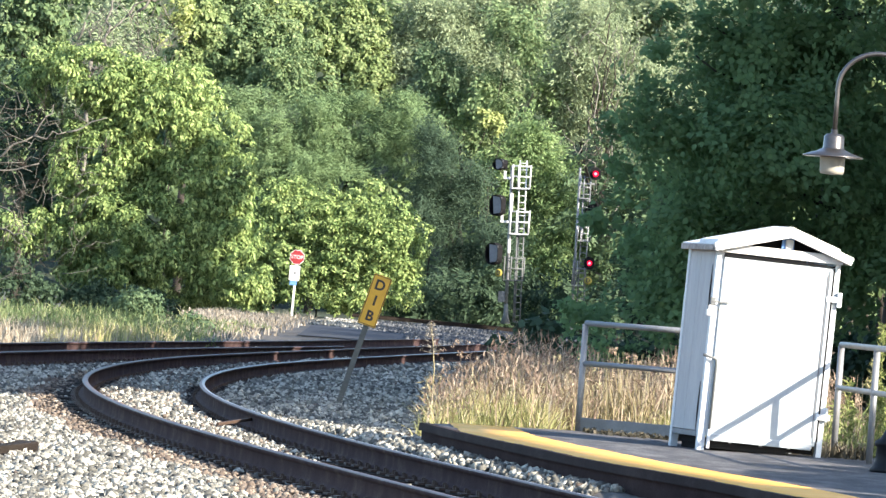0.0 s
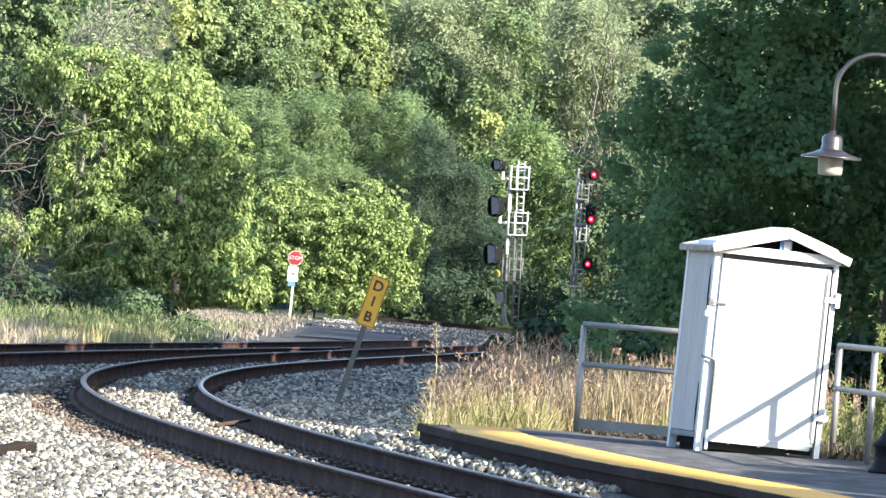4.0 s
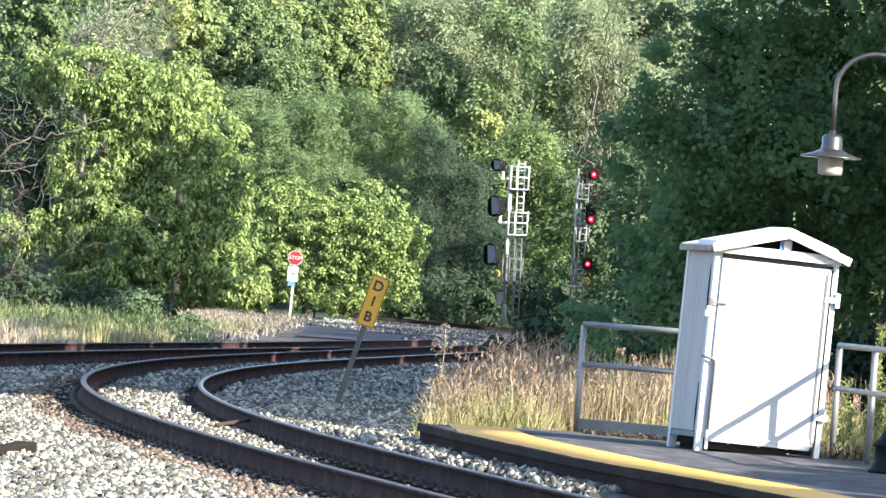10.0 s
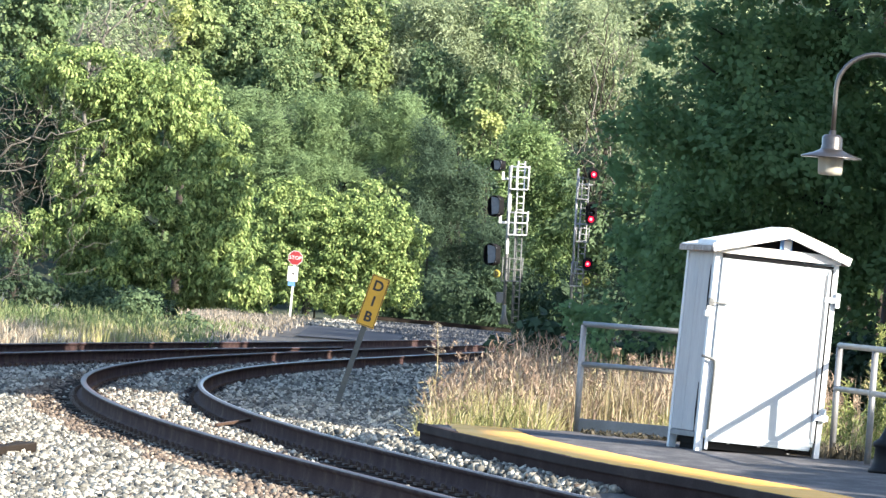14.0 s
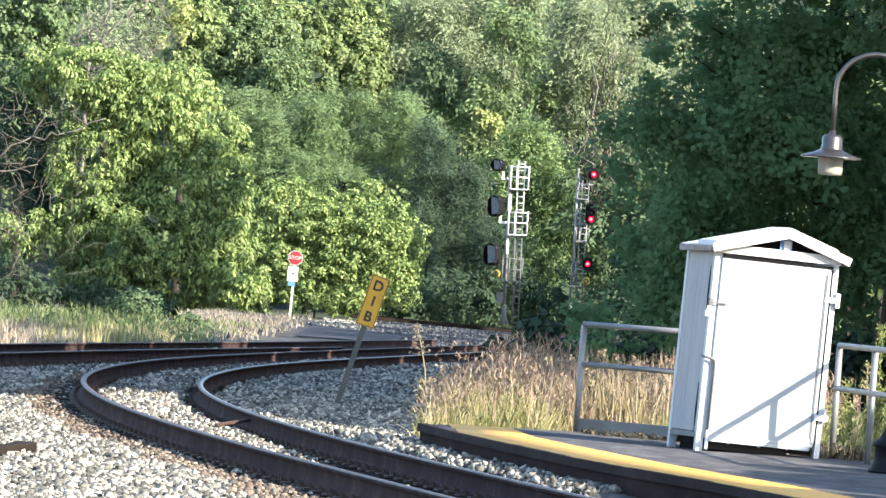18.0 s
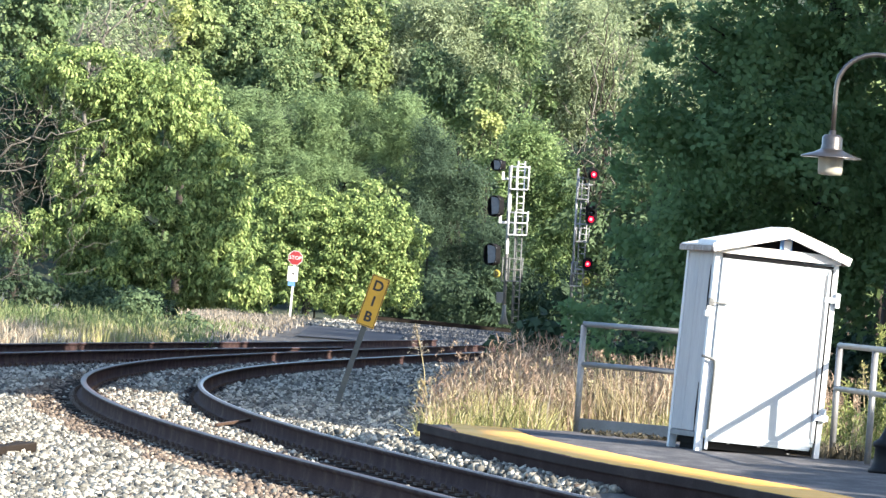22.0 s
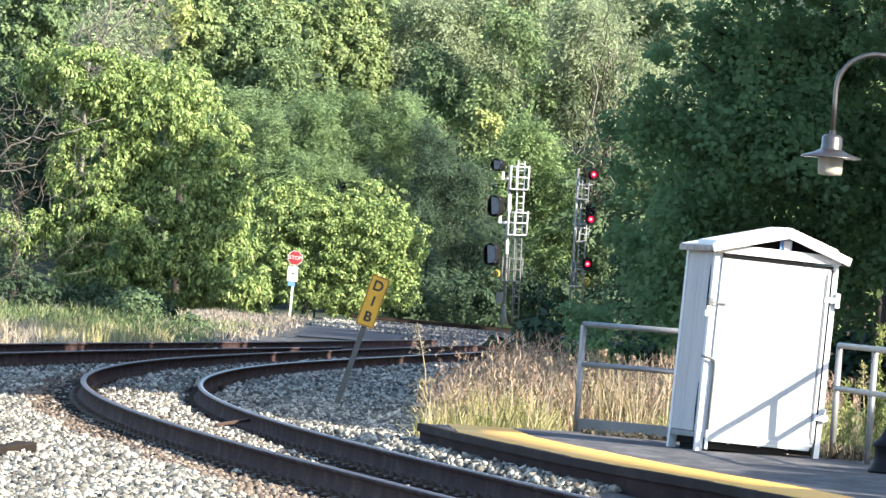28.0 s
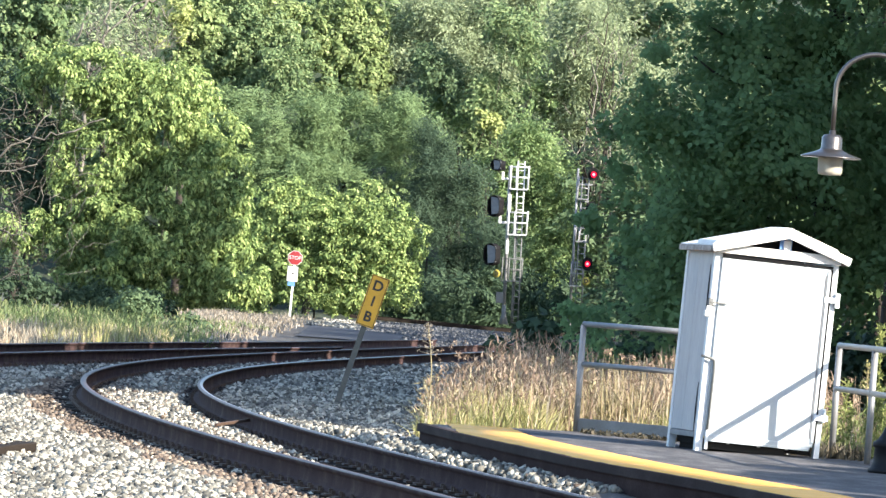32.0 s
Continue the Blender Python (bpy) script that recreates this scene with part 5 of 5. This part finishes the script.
# ---- grasses ----
def blades(rng, x, y, z, height, width, lean=0.25):
    """Bent grass blades, one for each place."""
    n = len(x)
    az = rng.uniform(0, 2 * np.pi, n)
    turn = rng.uniform(-0.9, 0.9, n)
    b = np.abs(rng.normal(0, lean, n))
    p = np.stack([x, y, z], 1)
    side = np.stack([np.cos(turn), np.sin(turn), np.zeros(n)], 1)
    dirn = np.stack([np.cos(az), np.sin(az), np.zeros(n)], 1)
    rows = []
    for f, w in ((0, 1.0), (0.5, 0.8), (1.0, 0.12)):
        c = p + dirn * (b * f * f * height)[:, None] + np.array([0, 0, 1]) * (height * (f - 0.12 * b * f * f))[:, None]
        for s in (-1, 1):
            rows.append(c + side * (s * w * width / 2)[:, None])
    co = np.stack(rows, 1)
    base = (np.arange(n) * 6)[:, None, None]
    f = np.array([(0, 1, 3, 2), (2, 3, 5, 4)])[None] + base
    return fast_mesh("blades", co.reshape(-1, 3), f.reshape(-1, 4))


def patch(name, label, mat, seed, n, xr, yr, h, w, inside=None, lean=0.25, category="grass", lift=(0, 0), wave=0.35, shoulder=False):
    rng = np.random.default_rng(seed)
    x, y = rng.uniform(*xr, n), rng.uniform(*yr, n)
    if inside:
        k = inside(x, y)
        x, y = x[k], y[k]
    z = ground_z(x, y) - 0.02
    tall = 0.8 + wave * np.sin(x * 2.3 + y) * np.sin(y * 1.3)
    if shoulder:
        tall = tall * np.clip(0.5 + 0.55 * (x + 0.15), 0.35, 1.05)
    z = z + rng.uniform(*lift, len(x)) * tall
    hh = rng.uniform(*h, len(x)) * tall
    return tagged(part(name, blades(rng, x, y, z, hh, rng.uniform(0.6, 1.4, len(x)) * w, lean * 0.7), mat), label, category, kind="stuff")


def build_grass():
    def by_platform(x, y):
        return (x > -0.12 + 0.06 * (y - 63) + 0.12 * np.sin(y * 2.3)) & ((y > 63.5) | (x < 1.2))
    area = ((-0.45, 4.4), (62.6, 74))
    patch("dry_grass", "tall dry golden grass behind the platform end", F_STRAW, 1, 3400, *area, (0.35, 0.95), 0.016, by_platform, 0.7, shoulder=True)
    patch("green_grass", "yellow-green grass low among the dry stalks", F_LUSH, 12, 15000, (-0.45, 4.4), (62.6, 67), (0.2, 0.66), 0.014, by_platform, 0.7, shoulder=True)
    patch("low_grass", "low yellow-green grass behind the kick plate", F_LUSH, 21, 5500, (1.4, 4.4), (63.5, 65.5), (0.22, 0.55), 0.016, None, 0.8)
    patch("cream_stalks", "bright cream dead stalks in the grass", F_PALE, 13, 800, (-0.2, 4.4), (62.7, 70), (0.5, 1.05), 0.018, by_platform, 0.35, shoulder=True)
    patch("grass_blades", "short broken straw-coloured blades", F_STRAW, 14, 8000, *area, (0.08, 0.2), 0.012, by_platform, 1.6, lift=(0.1, 0.75), shoulder=True)
    patch("seed_fuzz", "pinkish-brown seed fuzz over the grass", F_RUSTGRASS, 16, 15000, *area, (0.04, 0.12), 0.012, by_platform, 1.8, lift=(0.5, 1.02), shoulder=True)
    patch("pale_stalks", "thin bleached stalks standing above the grass", F_PALE, 9, 210, (1.2, 2.9), (63.6, 66), (0.95, 1.35), 0.015, None, 0.35, wave=0.2)
    rng = np.random.default_rng(8)
    x, y = rng.uniform(-0.2, 4.4, 700), rng.uniform(63.5, 75, 700)
    k = by_platform(x, y)
    z = ground_z(x, y) + rng.uniform(0.62, 1.02, 700) * (0.85 + 0.15 * np.sin(x * 3.1 + y))
    heads = [(a, c, d, 0.035, 0.03, 0.09) for a, c, d in zip(x[k], y[k], z[k])]
    tagged(part("seed_heads", leaf_mesh(rng, heads, 9000, 0.032, 0.03, 0.2, per=10, width=0.4, shell=0.2), F_RUSTGRASS), "fuzzy reddish seed heads above the dry grass", "grass", kind="stuff")
    patch("weeds", "yellow-green weeds beside the railing", F_WEED, 3, 1500, (3.3, 5.6), (60.6, 66), (0.35, 0.8), 0.009, None, 0.4)
    patch("weed_leaves", "narrow yellow-green weed leaves beside the railing", F_WEED, 17, 5000, (3.3, 5.6), (60.6, 66), (0.04, 0.11), 0.016, None, 1.6, lift=(0.1, 0.8))
    patch("dry_stems", "pale dry stems among the weeds by the railing", F_PALE, 23, 420, (3.75, 5.2), (60.9, 64.5), (0.3, 0.85), 0.009, None, 0.5)
    patch("dead_stems", "brown dead stems beside the railing", F_RUSTGRASS, 18, 300, (3.3, 5.6), (61, 66), (0.8, 1.3), 0.012, None, 0.6)
    verge = lambda x, y: x < -4.8 - (y - 126) * 0.045 + 0.8 * np.sin(y * 0.9) - 2.2 * (np.sin(x * 37.7 + y * 91.3) * 0.5 + 0.5) ** 2
    patch("verge_grass", "tall green verge grass below the trees", F_MEADOW, 4, 11000, (-15, -4.4), (127, 165), (0.2, 0.58), 0.009, verge, 0.35, wave=0.65)
    patch("verge_leaves", "broken green weed leaves on the verge", F_MEADOW, 19, 18000, (-15, -4.4), (127, 168), (0.06, 0.15), 0.024, verge, 1.6, lift=(0.03, 0.42), wave=0.65)
    patch("pale_grass", "pale dry grass along the far rail", F_PALE, 5, 13000, (-13, -3.0), (113, 132), (0.15, 0.55), 0.018, lambda x, y: x < np.interp(y, FAR_Y, FAR_X) - 1.8, 0.8)
    patch("lush_grass", "bright grass clump beside the far rail", F_LUSH, 20, 2500, (-7.6, -4.6), (121, 131), (0.3, 0.6), 0.02, lambda x, y: x < np.interp(y, FAR_Y, FAR_X) - 1.8, 0.5)
    patch("scrub_grass", "grey-beige dry scrub beside the road", F_DULL, 6, 3600, (-13, -4.6), (150, 318), (0.12, 0.4), 0.035, lambda x, y: x < -5.2 - 0.012 * (y - 200) + 0.5 * np.sin(y * 0.35), 0.9)
    patch("bleached_scrub", "bleached grass among brown scrub beside the road", F_PALE, 7, 2400, (-13, -4.6), (150, 318), (0.1, 0.3), 0.035, lambda x, y: x < -5.2 - 0.012 * (y - 200) + 0.5 * np.sin(y * 0.35), 1.1)

    patch("scrub_weeds", "soft green weeds among the scrub", F_MEADOW, 22, 5200, (-13, -5.6), (150, 225), (0.1, 0.34), 0.03, lambda x, y: x < -6.0 - 0.012 * (y - 170) + 0.9 * np.sin(y * 0.21 + x), 1.2)


build_grass()


def build_tufts():
    """Seeding grass in tufts that sway, and tall weeds with seed spikes."""
    out = []
    rng = np.random.default_rng(31)
    for i in range(60):
        y = rng.uniform(63.8, 74)
        x = rng.uniform(0.02 + 0.06 * (y - 63), 4.3)
        z0 = float(ground_z(x, y)) - 0.03
        t = thing("grass_tuft", pose(x, y, z0), "tuft of reddish seeding grass in a breeze", "grass", "grass tufts")
        n = 110
        a, r = rng.uniform(0, 6.28, n), 0.34 * np.sqrt(rng.random(n))
        gx, gy, hh = r * np.cos(a), r * np.sin(a), rng.uniform(0.55, 1.0, n) * rng.uniform(0.9, 1.1) * min(1.0, 0.55 + 0.5 * x)
        tagged(part("stalk_clump", blades(rng, gx, gy, np.zeros(n), hh, rng.uniform(0.008, 0.015, n), 0.34), F_RUSTGRASS if i % 3 else F_STRAW, t), kind="stuff")
        k = 14
        spots = [(gx[q], gy[q], hh[q], 0.03, 0.03, 0.08) for q in range(k)]
        tagged(part("seed_head_clump", leaf_mesh(rng, spots, 200, 0.035, 0.03, 0.2, per=12, width=0.4, shell=0.2), F_RUSTGRASS if i % 4 else F_STRAW, t), kind="stuff")
        out.append(t)
    weeds = []
    for x, y, h in ((0.04, 66.0, 1.2), (1.36, 66.5, 0.98), (1.75, 67.0, 0.9), (4.35, 62.5, 1.1)):
        t = thing("tall_weed", pose(x, y, float(ground_z(x, y))), "tall weed stalk with a feathery seed spike", "weed", "tall weeds")
        part("stalk", limb(rng, (0, 0, 0), (0.0, 0, h), 0.009, 0.004, 0.1, 6, 6), F_STRAW, t)
        # a pointed seed spike: tiers of short side stems, longest below
        spots = [(0, 0, h * 1.0, 0.012, 0.012, 0.035), (0, 0, h * 0.955, 0.014, 0.014, 0.03)]
        for tier in range(6):
            f = tier / 5
            for side in (0.2, 1.9, 3.3, 5.0):
                reach, zt = 0.028 + 0.075 * (1 - f), h * (0.73 + 0.22 * f)
                tip = Vector((reach * math.cos(side + tier), reach * math.sin(side + tier), zt + 0.035))
                part("side_stem", limb(rng, (0, 0, zt), tip, 0.003, 0.0015, 0.1, 3, 4), F_DULL, t)
                spots += [(tip.x * k, tip.y * k, zt + 0.035 * k, 0.014, 0.014, 0.012) for k in (0.6, 0.85, 1.05)]
        tagged(part("seed_spike", leaf_mesh(rng, spots, 420, 0.022, 0.012, 0.1, per=6, width=0.4, shell=0.1), F_LUSH if x > 4 else F_DULL, t), kind="stuff")
        spots = [(rng.normal(0, 0.05), rng.normal(0, 0.04), h * f, 0.03, 0.03, 0.03) for f in np.linspace(0.2, 0.6, 6)]
        tagged(part("stem_leaves", leaf_mesh(rng, spots, 46, 0.10, 0.04, 0.5, per=10, width=0.2, shell=0.1), F_MEADOW if x > 1 else F_STRAW, t), kind="stuff")
        weeds.append(t)
    return out, weeds


tufts, weeds = build_tufts()


def build_leafy_weeds():
    """Upright weeds with narrow leaves set up the stem, behind the side railing."""
    rng = np.random.default_rng(71)
    for i in range(22):
        x, y = rng.uniform(3.95, 5.0), rng.uniform(60.9, 63.5)
        h = rng.uniform(0.55, 1.05) if i else 1.5
        if i == 0:
            x, y = 4.32, 61.6
        t = thing("leafy_weed", pose(x, y, float(ground_z(x, y)) - 0.02), "upright yellow-green weed with narrow leaves beside the railing", "weed", "leafy weeds")
        lean = rng.normal(0, 0.07, 2) * h
        part("stalk", limb(rng, (0, 0, 0), (lean[0], lean[1], h), 0.007, 0.003, 0.2, 6, 5), F_WEED, t)
        f = np.linspace(0.12, 1.0, int(34 * h))
        spots = [(lean[0] * k, lean[1] * k, h * k, 0.01, 0.01, 0.01) for k in f]
        leaves = leaf_mesh(rng, spots, int(190 * h), 0.078, 0.012, -0.35, per=4, width=0.19, shell=0.1)
        tagged(part("leaves", leaves, F_WEED, t), kind="stuff")


build_leafy_weeds()


# ---- road beyond the tracks ----
def build_road():
    pts = [(-4.2, 190), (-0.9, 190), (-0.9, 244), (-3.4, 262), (-4.9, 272), (-5.3, 266)]
    co = [(x, y, float(ground_z(x, y)) + 0.035) for x, y in pts]
    bm = bmesh.new()
    bm.faces.new([bm.verts.new(c) for c in co])
    bmesh.ops.recalc_face_normals(bm, faces=bm.faces)
    if bm.faces[:][0].normal.z < 0:
        bmesh.ops.reverse_faces(bm, faces=bm.faces)
    tagged(part("road", bm, M_ROAD), "faded grey asphalt road crossing the far tracks", "road", kind="structure")


build_road()


def build_far_gravel():
    """Loose stone round the crossing beyond the tracks."""
    rng = np.random.default_rng(15)
    for name, mt, n, x0, x1, y0, y1, label in (("crossing_gravel", M_STONE, 5000, -6.4, -3.0, 258, 318, "pale gravel heaped beyond the road"), ("siding_gravel", M_STONE_SHADED, 12000, -3.4, 8, 180, 328, "far siding gravel, coloured as in shade")):
        x, y = rng.uniform(x0, x1, n), rng.uniform(y0, y1, n)
        k = x > (-5.4 - 0.4 * np.sin(y * 0.3) if x0 < -3 else -3.0 + 0.5 * np.sin(y * 0.23))
        k &= ~((x > -5.6) & (x < -1.2) & (y < 272 - (x + 5.3) * 7))
        x, y = x[k], y[k]
        tagged(part(name, stones(rng, x, y, ground_z(x, y) + rng.uniform(0, 0.05, len(x)), rng.uniform(0.04, 0.10, len(x))), mt), label, "gravel", kind="stuff")


build_far_gravel()


def build_siding():
    """The rails of a siding at the foot of the wood."""
    t = thing("siding_track", pose(0, 318, 0), "rusty siding rails at the foot of the wood, coloured dark for shade", "railway track", kind="structure")
    for dy in (0.0, 6.0):
        for k in range(4):
            a = (-4.4 + 3.4 * k, dy, -0.52 - 0.06 * k)
            b = (-4.4 + 3.4 * (k + 1) - 0.02, dy, -0.52 - 0.06 * (k + 1))
            # Near-black timber colour stands for shade on these rails.
            part("rail", box((a[0] + b[0]) / 2, dy, a[2] - 0.05, 3.38, 0.08, 0.17, 0.01, Matrix.Rotation(0.018, 4, "Y")), M_TIE, t)


build_siding()


# ---- small things ----
def build_small():
    s = thing("timber_scrap", pose(-3.74, 55.6, -0.18, 0, 0, 85), "split dark timber offcut lying on the ballast", "timber")
    part("piece", box(0, 0, 0, 3.4, 0.13, 0.09, 0.015), M_TIE, s)
    part("splinter", box(1.0, 0.04, 0.03, 1.2, 0.06, 0.04, 0.01, Matrix.Rotation(0.05, 4, "Z")), M_TIE, s)
    s = thing("rail_anchor", pose(-2.05, 69.2, -0.1, 0, 0, 70), "rusty clamp bar against the rail", "track part")
    part("bar", box(0, 0, 0, 1.5, 0.035, 0.035, 0.008, Matrix.Rotation(-0.06, 4, "Y")), M_PLATE, s)
    part("jaw", box(0.65, 0, -0.05, 0.14, 0.12, 0.14, 0.015), M_RUST, s)
    # bleached dead branches by the big tree
    d = thing("dead_tree", pose(-14.6, 201, -0.6), "bleached leafless branches of a dead tree", "tree")
    rng = np.random.default_rng(5)
    part("trunk", limb(rng, (0, 0, 0), (0.1, 0, 5.2), 0.12, 0.06), M_DEAD, d)
    for a, e, r in (((0.1, 0, 5.0), (1.35, -0.4, 5.75), 0.05), ((1.35, -0.4, 5.75), (2.4, -0.6, 5.95), 0.04), ((2.4, -0.6, 5.95), (3.65, -0.6, 6.5), 0.03), ((0.1, 0, 4.6), (1.6, -0.3, 4.9), 0.035),
                    ((1.35, -0.4, 5.75), (1.9, -0.4, 6.8), 0.03), ((0.1, 0, 3.6), (1.2, -0.5, 3.0), 0.03), ((0.1, 0, 2.8), (1.4, -0.5, 2.5), 0.03)):
        part("branch", limb(rng, a, e, r, r * 0.45, 0.6, 6, 6), M_DEAD, d)
    for i in range(190):
        a = (-0.3 + 3.4 * rng.random() ** 1.6, rng.uniform(-1.2, -0.2), rng.uniform(0.9, 6.6))
        ang, ln = rng.uniform(0, math.pi), rng.uniform(0.5, 1.5)
        part("twig", limb(rng, a, (a[0] + ln * math.cos(ang), a[1] + rng.uniform(-0.2, 0.2), a[2] + ln * math.sin(ang)), 0.011, 0.004, 0.9, 5, 4), M_DEAD if i % 2 else M_BARK, d)
    d = thing("dead_tree", pose(-15.2, 259, -0.8), "pale dead stems rising above green leaves", "tree")
    part("trunk", limb(rng, (0, 0, 0), (0.2, 0, 10.2), 0.14, 0.09), M_DEAD, d)
    for a, e, r in (((0.2, 0, 10.2), (0.8, -0.3, 11.4), 0.075), ((0.8, -0.3, 11.4), (1.0, -0.3, 12.9), 0.06), ((0.2, 0, 9.6), (1.5, -0.3, 12.1), 0.06), ((1.5, -0.3, 12.1), (2.6, -0.3, 13.2), 0.05), ((0.2, 0, 10.0), (1.2, -0.4, 9.7), 0.05),
                    ((0.2, 0, 9.8), (-1.3, -0.4, 11.0), 0.05)):
        part("branch", limb(rng, a, e, r, r * 0.5, 0.6, 6, 6), M_DEAD, d)
    for i in range(30):
        a = (rng.uniform(-1.5, 3.2), rng.uniform(-0.9, -0.2), rng.uniform(9.2, 12.2))
        ang, ln = rng.uniform(0.3, math.pi - 0.3), rng.uniform(0.7, 1.8)
        part("twig", limb(rng, a, (a[0] + ln * math.cos(ang), a[1], a[2] + ln * math.sin(ang)), 0.024, 0.008, 0.9, 5, 5), M_DEAD, d)
    for a, e, r in (((0.23, -1.5, 10.3), (0.86, -1.6, 11.1), 0.06), ((0.80, -1.6, 10.95), (1.45, -1.6, 10.45), 0.045), ((2.0, -1.6, 12.3), (3.2, -1.6, 13.2), 0.06), ((-0.3, -1.6, 11.0), (0.1, -1.6, 12.2), 0.05)):
        part("branch", limb(rng, a, e, r, r * 0.6, 0.5, 6, 6), M_DEAD, d)
    for i in range(130):
        a = (rng.uniform(0.2, 3.6), rng.uniform(-2.6, -1.4), rng.uniform(9.9, 12.3))
        ang, ln = rng.uniform(0.2, math.pi - 0.2), rng.uniform(0.3, 0.9)
        part("twig", limb(rng, a, (a[0] + ln * math.cos(ang), a[1], a[2] + ln * math.sin(ang)), 0.016, 0.006, 1.0, 5, 4), M_DEAD if i % 3 else M_BARK, d)
    d = thing("bare_stems", pose(8.1, 355, -0.8), "slender grey stems inside a thin grey-green tree", "tree")
    for i in range(9):
        x = rng.uniform(-0.9, 0.9)
        part("stem", limb(rng, (x * 0.3, 0, 0), (x, -0.5, rng.uniform(12, 18)), 0.085, 0.03, 0.45, 11, 6), M_DEAD if i % 2 else M_BARK, d)
    for i in range(40):
        a = (rng.uniform(-1.6, 1.8), rng.uniform(-1.5, -0.3), rng.uniform(9, 17.5))
        ang, ln = rng.uniform(0.6, math.pi - 0.6), rng.uniform(0.6, 1.6)
        part("twig", limb(rng, a, (a[0] + ln * math.cos(ang), a[1], a[2] + ln * math.sin(ang)), 0.03, 0.01, 0.9, 5, 4), M_DEAD if i % 3 else M_BARK, d)
    # The last three get shade-darkened leaves for the dark below the big tree.
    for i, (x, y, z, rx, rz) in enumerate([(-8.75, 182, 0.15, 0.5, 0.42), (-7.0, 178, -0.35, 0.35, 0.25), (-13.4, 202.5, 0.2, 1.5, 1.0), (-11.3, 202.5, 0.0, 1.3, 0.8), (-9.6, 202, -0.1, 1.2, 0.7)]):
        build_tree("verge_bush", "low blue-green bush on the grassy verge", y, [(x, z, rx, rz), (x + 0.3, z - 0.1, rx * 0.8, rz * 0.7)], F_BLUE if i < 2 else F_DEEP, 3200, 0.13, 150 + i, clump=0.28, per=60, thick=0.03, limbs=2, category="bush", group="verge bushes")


build_small()


def build_litter():
    """Dead leaves and small weeds along the back of the platform."""
    rng = np.random.default_rng(44)
    n = 420
    f = rng.random(n)
    x, y = 1.5 + 2.1 * f, 62.40 - 1.25 * f + rng.normal(0, 0.14, n)
    tagged(part("leaf_litter", blades(rng, x, y, np.full(n, 0.2), rng.uniform(0.02, 0.07, n), rng.uniform(0.02, 0.05, n), 1.5), F_LITTER), "dark brown leaf litter along the platform edge", "litter", kind="stuff")
    n = 500
    x, y = rng.uniform(2.9, 4.1, n), rng.normal(59.9, 0.25, n)
    k = (y > 59.75) | (x > 3.55)
    # Weeds take the dark litter colour to stand for shade.
    tagged(part("small_weeds", blades(rng, x[k], y[k], np.full(k.sum(), 0.19), rng.uniform(0.04, 0.2, k.sum()), rng.uniform(0.012, 0.03, k.sum()), 0.9), F_LITTER), "small weeds behind the cabinet, coloured dark for shade", "weed", kind="stuff")


build_litter()


# ---- what moves: branches and tall grass in a light breeze ----
def motions():
    rng = random.Random(9)
    times = [0, 0.5, 1, 1.5, 2, 2.5, 3, 3.5, 4.5] + [5.5 + 1.0 * i for i in range(27)] + [32.0]
    for br in right_branches:
        m0 = br.matrix_basis.copy()
        ph, amp = rng.uniform(0, 6.28), rng.uniform(0.6, 1.2)
        rows = []
        for t in times:
            s = 0.5 * math.sin(t * 1.25 + ph) + 0.35 * math.sin(t * 2.3 + ph * 1.7) + 1.1 * math.exp(-((t - 1.0) / 1.6) ** 2) + 0.6 * math.exp(-((t - 32.0) / 1.5) ** 2)
            rows.append((t, m0 @ pose(-0.05 * amp * s, 0, 0.02 * amp * math.sin(t * 1.7 + ph), 0, 1.6 * amp * s, 0)))
        walk(br, rows)
    # the tip that hides the middle red light at first and at last
    m0 = signal_branch.matrix_basis.copy()
    walk(signal_branch, [(t, m0 @ pose(-f * 0.44, 0, f * 0.22, 0, 8 * f, 0)) for t, f in
                         ((0, 1.0), (0.7, 1.1), (1.5, 1.15), (2.0, 0.95), (2.4, 0.45), (3.0, 0.25), (3.5, 0.15), (5.5, 0.0), (8.0, 0.08), (11.0, -0.05), (14.0, 0.05), (18.0, -0.05), (22.0, 0.05),
                          (26.0, 0.0), (28.0, 0.1), (29.5, 0.3), (30.4, 0.5), (30.8, 0.7), (31.4, 0.95), (32.0, 1.1))])
    # the breeze in the grass: upright at first, then bent over to one side
    lean = ((0, -6), (1.5, -5), (3.0, -4), (4.5, -2), (6.0, 0), (7.5, 1.5), (9.0, 3.3), (11.0, 0), (13.0, -3.3), (14.5, -1.5), (15.8, -6), (17.0, -10.2), (19.0, -13), (21.0, -12.4), (23.0, -14), (25.0, -15), (26.5, -13.5),
            (28.0, -12), (29.5, -10.5), (31.0, -9.5), (32.0, -6.5))
    for i, w in enumerate(weeds):
        m0 = w.matrix_basis.copy()
        f = (1.0, 0.6, 0.5, 0.5)[i]
        walk(w, [(t, m0 @ pose(0, 0, 0, 0, a * f + 2 * (i > 0) * math.sin(t + i), 0)) for t, a in lean])
    for i, w in enumerate(tufts):
        m0 = w.matrix_basis.copy()
        f, ph = rng.uniform(0.45, 0.8), rng.uniform(0, 6.28)
        walk(w, [(t, m0 @ pose(0, 0, 0, 0, (a + 2) * f + 1.5 * math.sin(t * 1.3 + ph), 0)) for t, a in lean])


motions()
